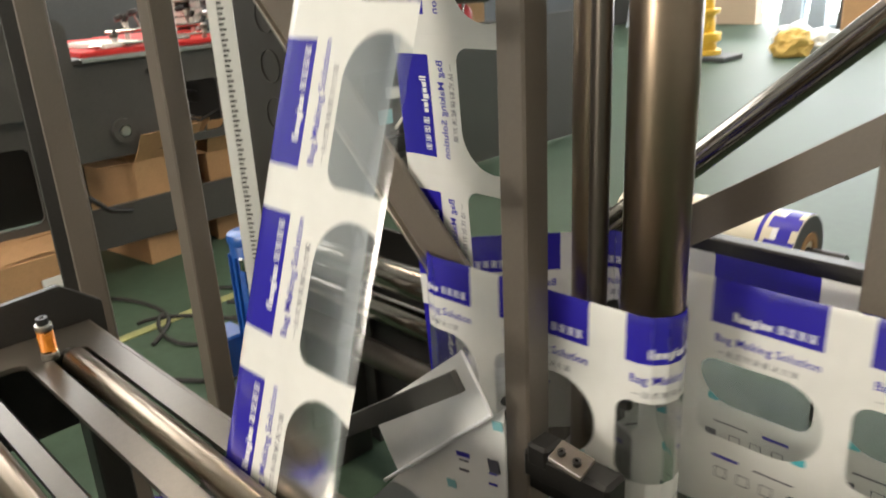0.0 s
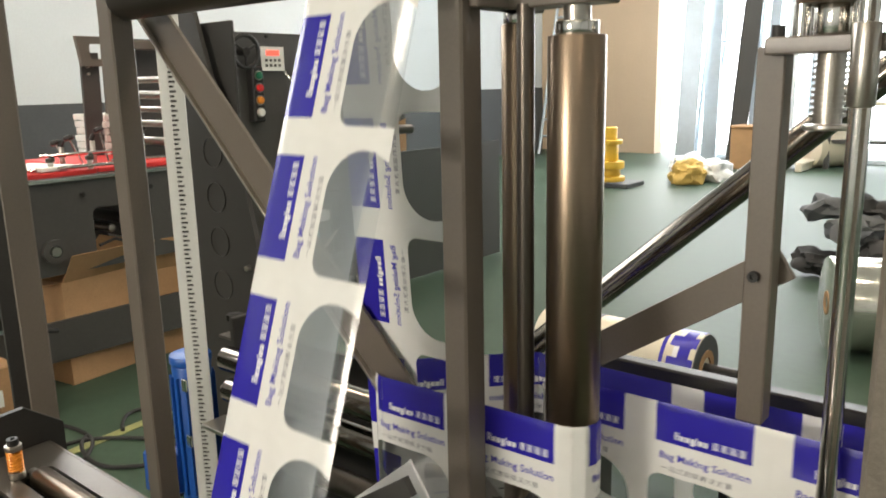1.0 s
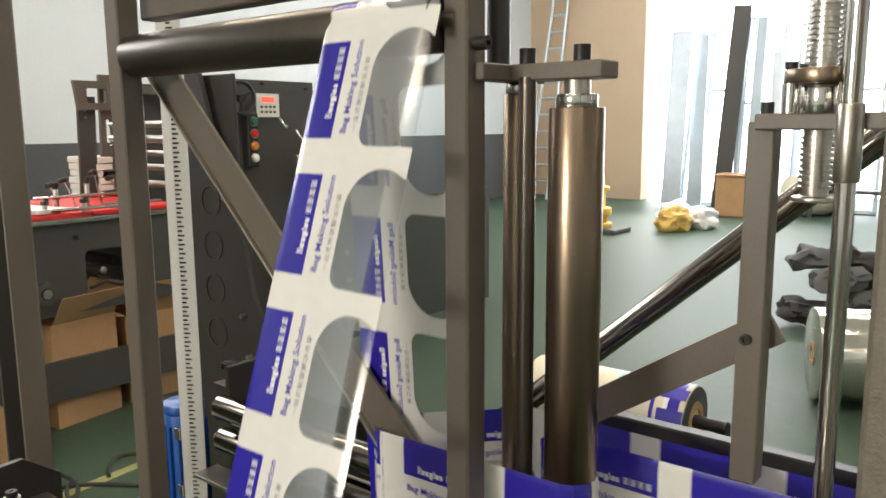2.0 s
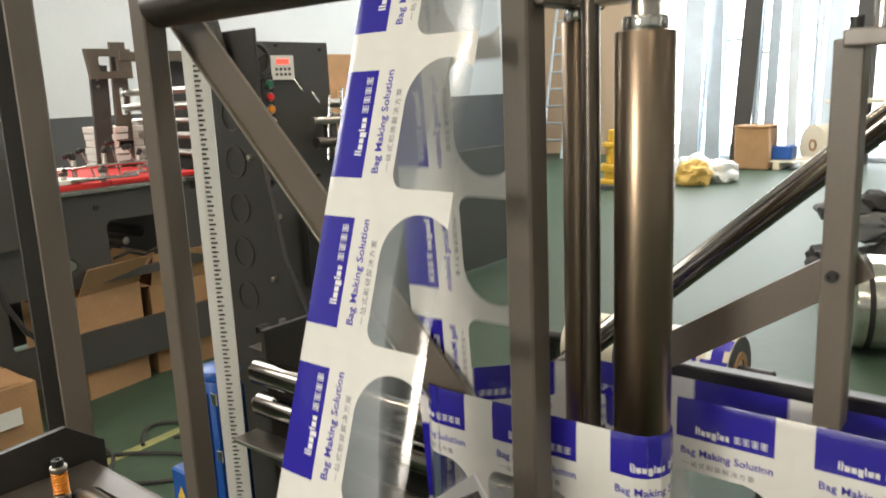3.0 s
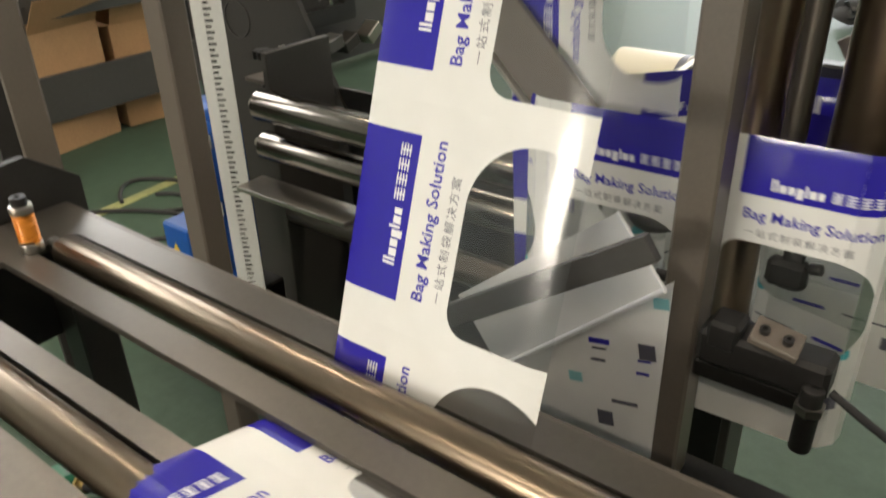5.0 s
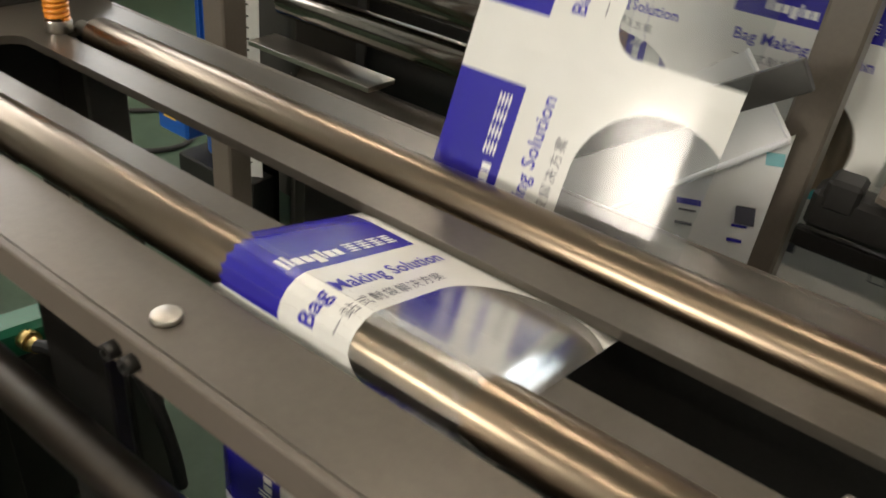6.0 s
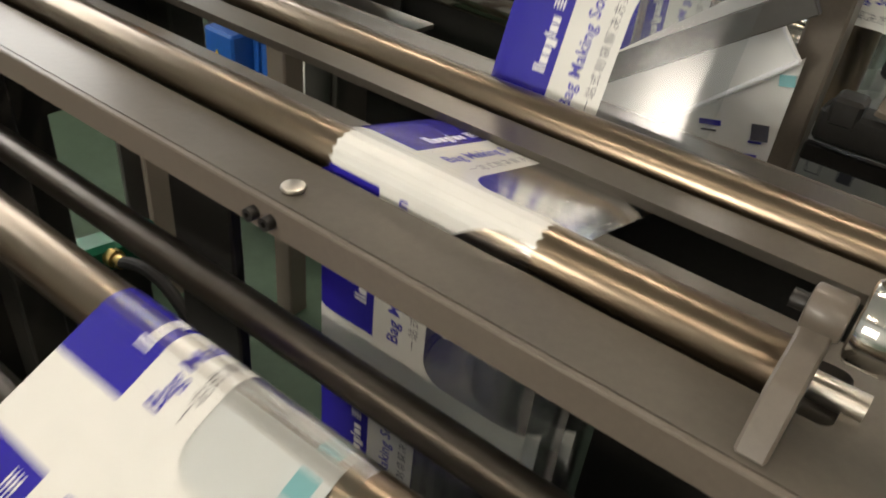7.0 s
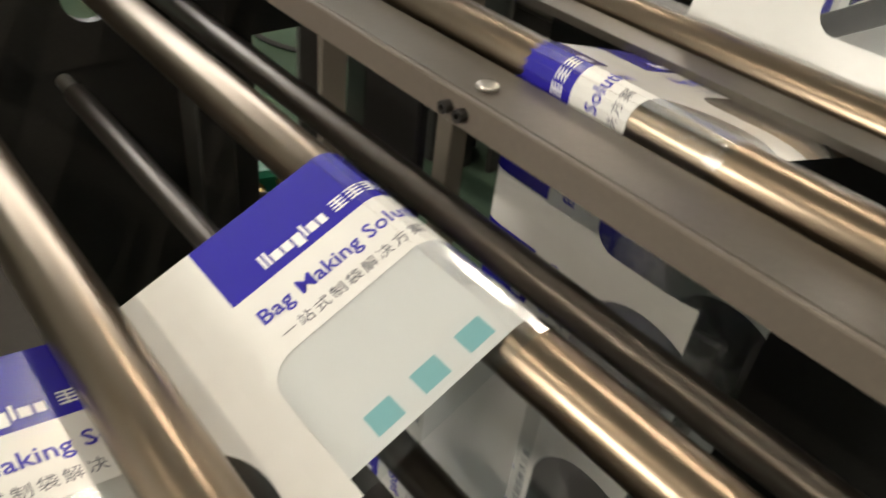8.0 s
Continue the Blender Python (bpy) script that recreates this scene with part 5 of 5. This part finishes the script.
heap("plastic_sack", "white plastic sack slumped on the floor", -4.05, 10.6, 0, 0.26, SACK, 1)
heap("plastic_sack", "white plastic sack slumped on the floor", -3.65, 10.5, 0, 0.22, SACK, 2)
heap("ochre_sack", "ochre cloth sack on the floor", -3.9, 10.1, 0, 0.24, SACKY, 3)
bx = thing("brown_cabinet", "small brown wooden cabinet standing near the door", "cabinet", at=(-4.1, 12.3, 0))
part("body", box(B(), (-3.75, 12.2, 0.31), (0.5, 0.45, 0.62), bevel=0.02), CARD, bx)
part("top", box(B(), (-3.75, 12.2, 0.635), (0.54, 0.49, 0.03), bevel=0.01), CARD, bx)
fr2 = thing("paper_roll", "cream paper roll lying on the floor", "paper roll", at=(-3.0, 12.2, 0.3))
pm = cyl(B(), (-3.08, 12.72, 0.31), (-2.72, 13.16, 0.31), 0.31, 48, bevel=0.01)
part("body", pm, CREAM, fr2)
part("core", ring(B(), (-3.086, 12.713, 0.31), (-3.07, 12.73, 0.31), 0.09, 0.055, 32), CARD, fr2)
pl = thing("pallet", "pale wooden pallet with a blue box on it", "pallet", at=(-3.4, 12.6, 0))
for k in range(5):
    part("plank", box(B(), (-3.4, 12.1 + 0.16 * k, 0.12), (0.9, 0.12, 0.025), bevel=0.004), CREAM, pl)
for k in range(3):
    part("runner", box(B(), (-3.78 + 0.38 * k, 12.42, 0.055), (0.09, 0.8, 0.1), bevel=0.004), CREAM, pl)
bb2 = thing("blue_crate", "blue plastic crate on the pallet", "crate", at=(-3.4, 12.4, 0.13))
part("crate_body", box(B(), (-3.45, 12.3, 0.24), (0.45, 0.3, 0.2), bevel=0.02), BLUEP, bb2)
tb = thing("work_table", "grey steel work table with rolls near the door", "table", at=(-2.0, 12.6, 0))
part("tabletop", box(B(), (-2.1, 12.9, 0.95), (1.6, 0.7, 0.06), bevel=0.01), CREAM, tb)
for x in (-2.8, -1.4):
    for y in (12.65, 13.15):
        part("leg", box(B(), (x, y, 0.46), (0.07, 0.07, 0.92), bevel=0.006), FARGREY, tb)
part("shelf", box(B(), (-2.1, 12.9, 0.4), (1.4, 0.5, 0.05), bevel=0.006), FARGREY, tb)
ld = thing("step_ladder", "pale blue metal ladder leaning on the beige wall", "ladder", at=(-7.7, 13.3, 0))
for dx in (-0.22, 0.22):
    part("rail", cyl(B(), (-7.75 + dx, 12.9, 0), (-7.75 + dx * 0.7, 13.8, 4.2), 0.03, 14), GLASSY, ld)
for k in range(12):
    f = 0.08 + k * 0.075
    part("rung", cyl(B(), (-7.75 - 0.2, 12.9 + 0.9 * f, 4.2 * f), (-7.75 + 0.2, 12.9 + 0.9 * f, 4.2 * f), 0.022, 12), GLASSY, ld)
cab = thing("wooden_cabinet", "pale wooden boxes stacked by the wall", "crates", at=(-5.6, 6.0, 0))
for k, (x, y, z, sx, sz) in enumerate(((-6.6, 6.2, 0.45, 0.7, 0.9), (-6.5, 6.3, 1.15, 0.6, 0.5), (-6.7, 6.2, 1.6, 0.5, 0.4))):
    part("crate_body", box(B(), (x, y, z), (sx, 0.6, sz), bevel=0.01), CARD, cab)


# ---- film in rigid pieces, and how it runs ----
PULL = [(0, 0.0), (0.5, 0.159), (1.0, 0.314), (1.5, 0.465), (1.7, 0.528), (2.8, 0.878), (3.0, 0.936), (3.5, 1.09), (4.0, 1.25), (4.5, 1.411), (4.7, 1.464),
        (5.8, 1.812), (6.0, 1.872), (6.5, 2.029), (7.0, 2.188), (7.5, 2.346), (8.0, 2.508)]
PULL_T, PULL_S = [p[0] for p in PULL], [p[1] for p in PULL]
BACK = BLUE0 + BLUE_LEN  # the rear edge of a bag's blue field
SHIFT_STRIP, SHIFT_WIDE, SHIFT_LAST = 0.514, 0.022, 0.096 - BLUE_LEN


def pulled(t):
    return float(np.interp(t, PULL_T, PULL_S))


def stepped(t):
    """The film beyond the dancer moves one bag at a time."""
    s = 0.0
    for c in (5.22, 5.79, 6.36, 6.95, 7.52):
        f = min(1, max(0, (t - c) / 0.30 + 0.5))
        s += PITCH * f
    return s


def on_strip(w, s):
    y, z, a = upon(w, s)
    c, d = math.cos(a), math.sin(a)
    x = XL - (0.052 * min(1, max(0, (STRIP0 - s) / 0.12)) if w is STRIP else 0)
    return Matrix(((1, 0, 0, x), (0, c, -d, y), (0, d, c, z), (0, 0, 0, 1)))


def on_wide(w, s):
    x, y, a = upon(w, s)
    c, d = math.cos(a), math.sin(a)
    return Matrix(((0, c, d, x), (0, d, -c, y), (-1, 0, 0, 0.921), (0, 0, 0, 1)))


MOVING = []


def lay(name, label, pieces, n, front, rear, place, w, zero, pull, step):
    """Lay pieces along the way from front back to rear (both at 0 s), and remember how they go."""
    h = PITCH / n
    web = thing(name, label, "printed film")
    # upstream count at which the rear edge of a blue field stands at `zero`
    first = math.ceil((zero + BACK - front) / h)
    last = math.floor((zero + BACK - rear) / h)
    for k in range(first, last):
        o = new("film_panel", pieces[k % n])
        o.parent = web
        u = (k + 0.5) * h
        rows = []
        for f in range(0, 241, step):
            t = f / 30
            rows.append((t, place(w, max(0.0, zero + BACK - u + pull(t)))))
        MOVING.append((o, rows))
    return web


lay("film_strip", "white and blue printed film strip with clear windows running over rollers", STRIP_PIECES, N_STRIP, STRIP_R2 + 0.3, 0.02, on_strip, STRIP, STRIP0 + SHIFT_STRIP, pulled, 1)
lay("wide_film", "wide white film printed with blue fields and clear windows", WIDE_PIECES, N_WIDE, length_to(WIDE, 9) - 3.0, 0.02, on_wide, WIDE, WIDE_VR + SHIFT_WIDE - 1.25, pulled, 1)
lay("film_back_ply", "white inner ply of the wide film with small windows", PLY_PIECES, N_WIDE, length_to(BACKPLY, 1) - 2.46, 0.02, on_wide, BACKPLY, WIDE_VR + SHIFT_WIDE - 1.25, pulled, 1)
lay("indexed_film", "printed film over the last guide rollers, moved bag by bag", LAST_PIECES, N_STRIP, LAST_R3 + 0.42, 0.02, on_strip, LAST, LAST_R3 + SHIFT_LAST - 5 * PITCH, stepped, 1)


def motions():
    for o, rows in MOVING:
        walk(o, rows)


motions()
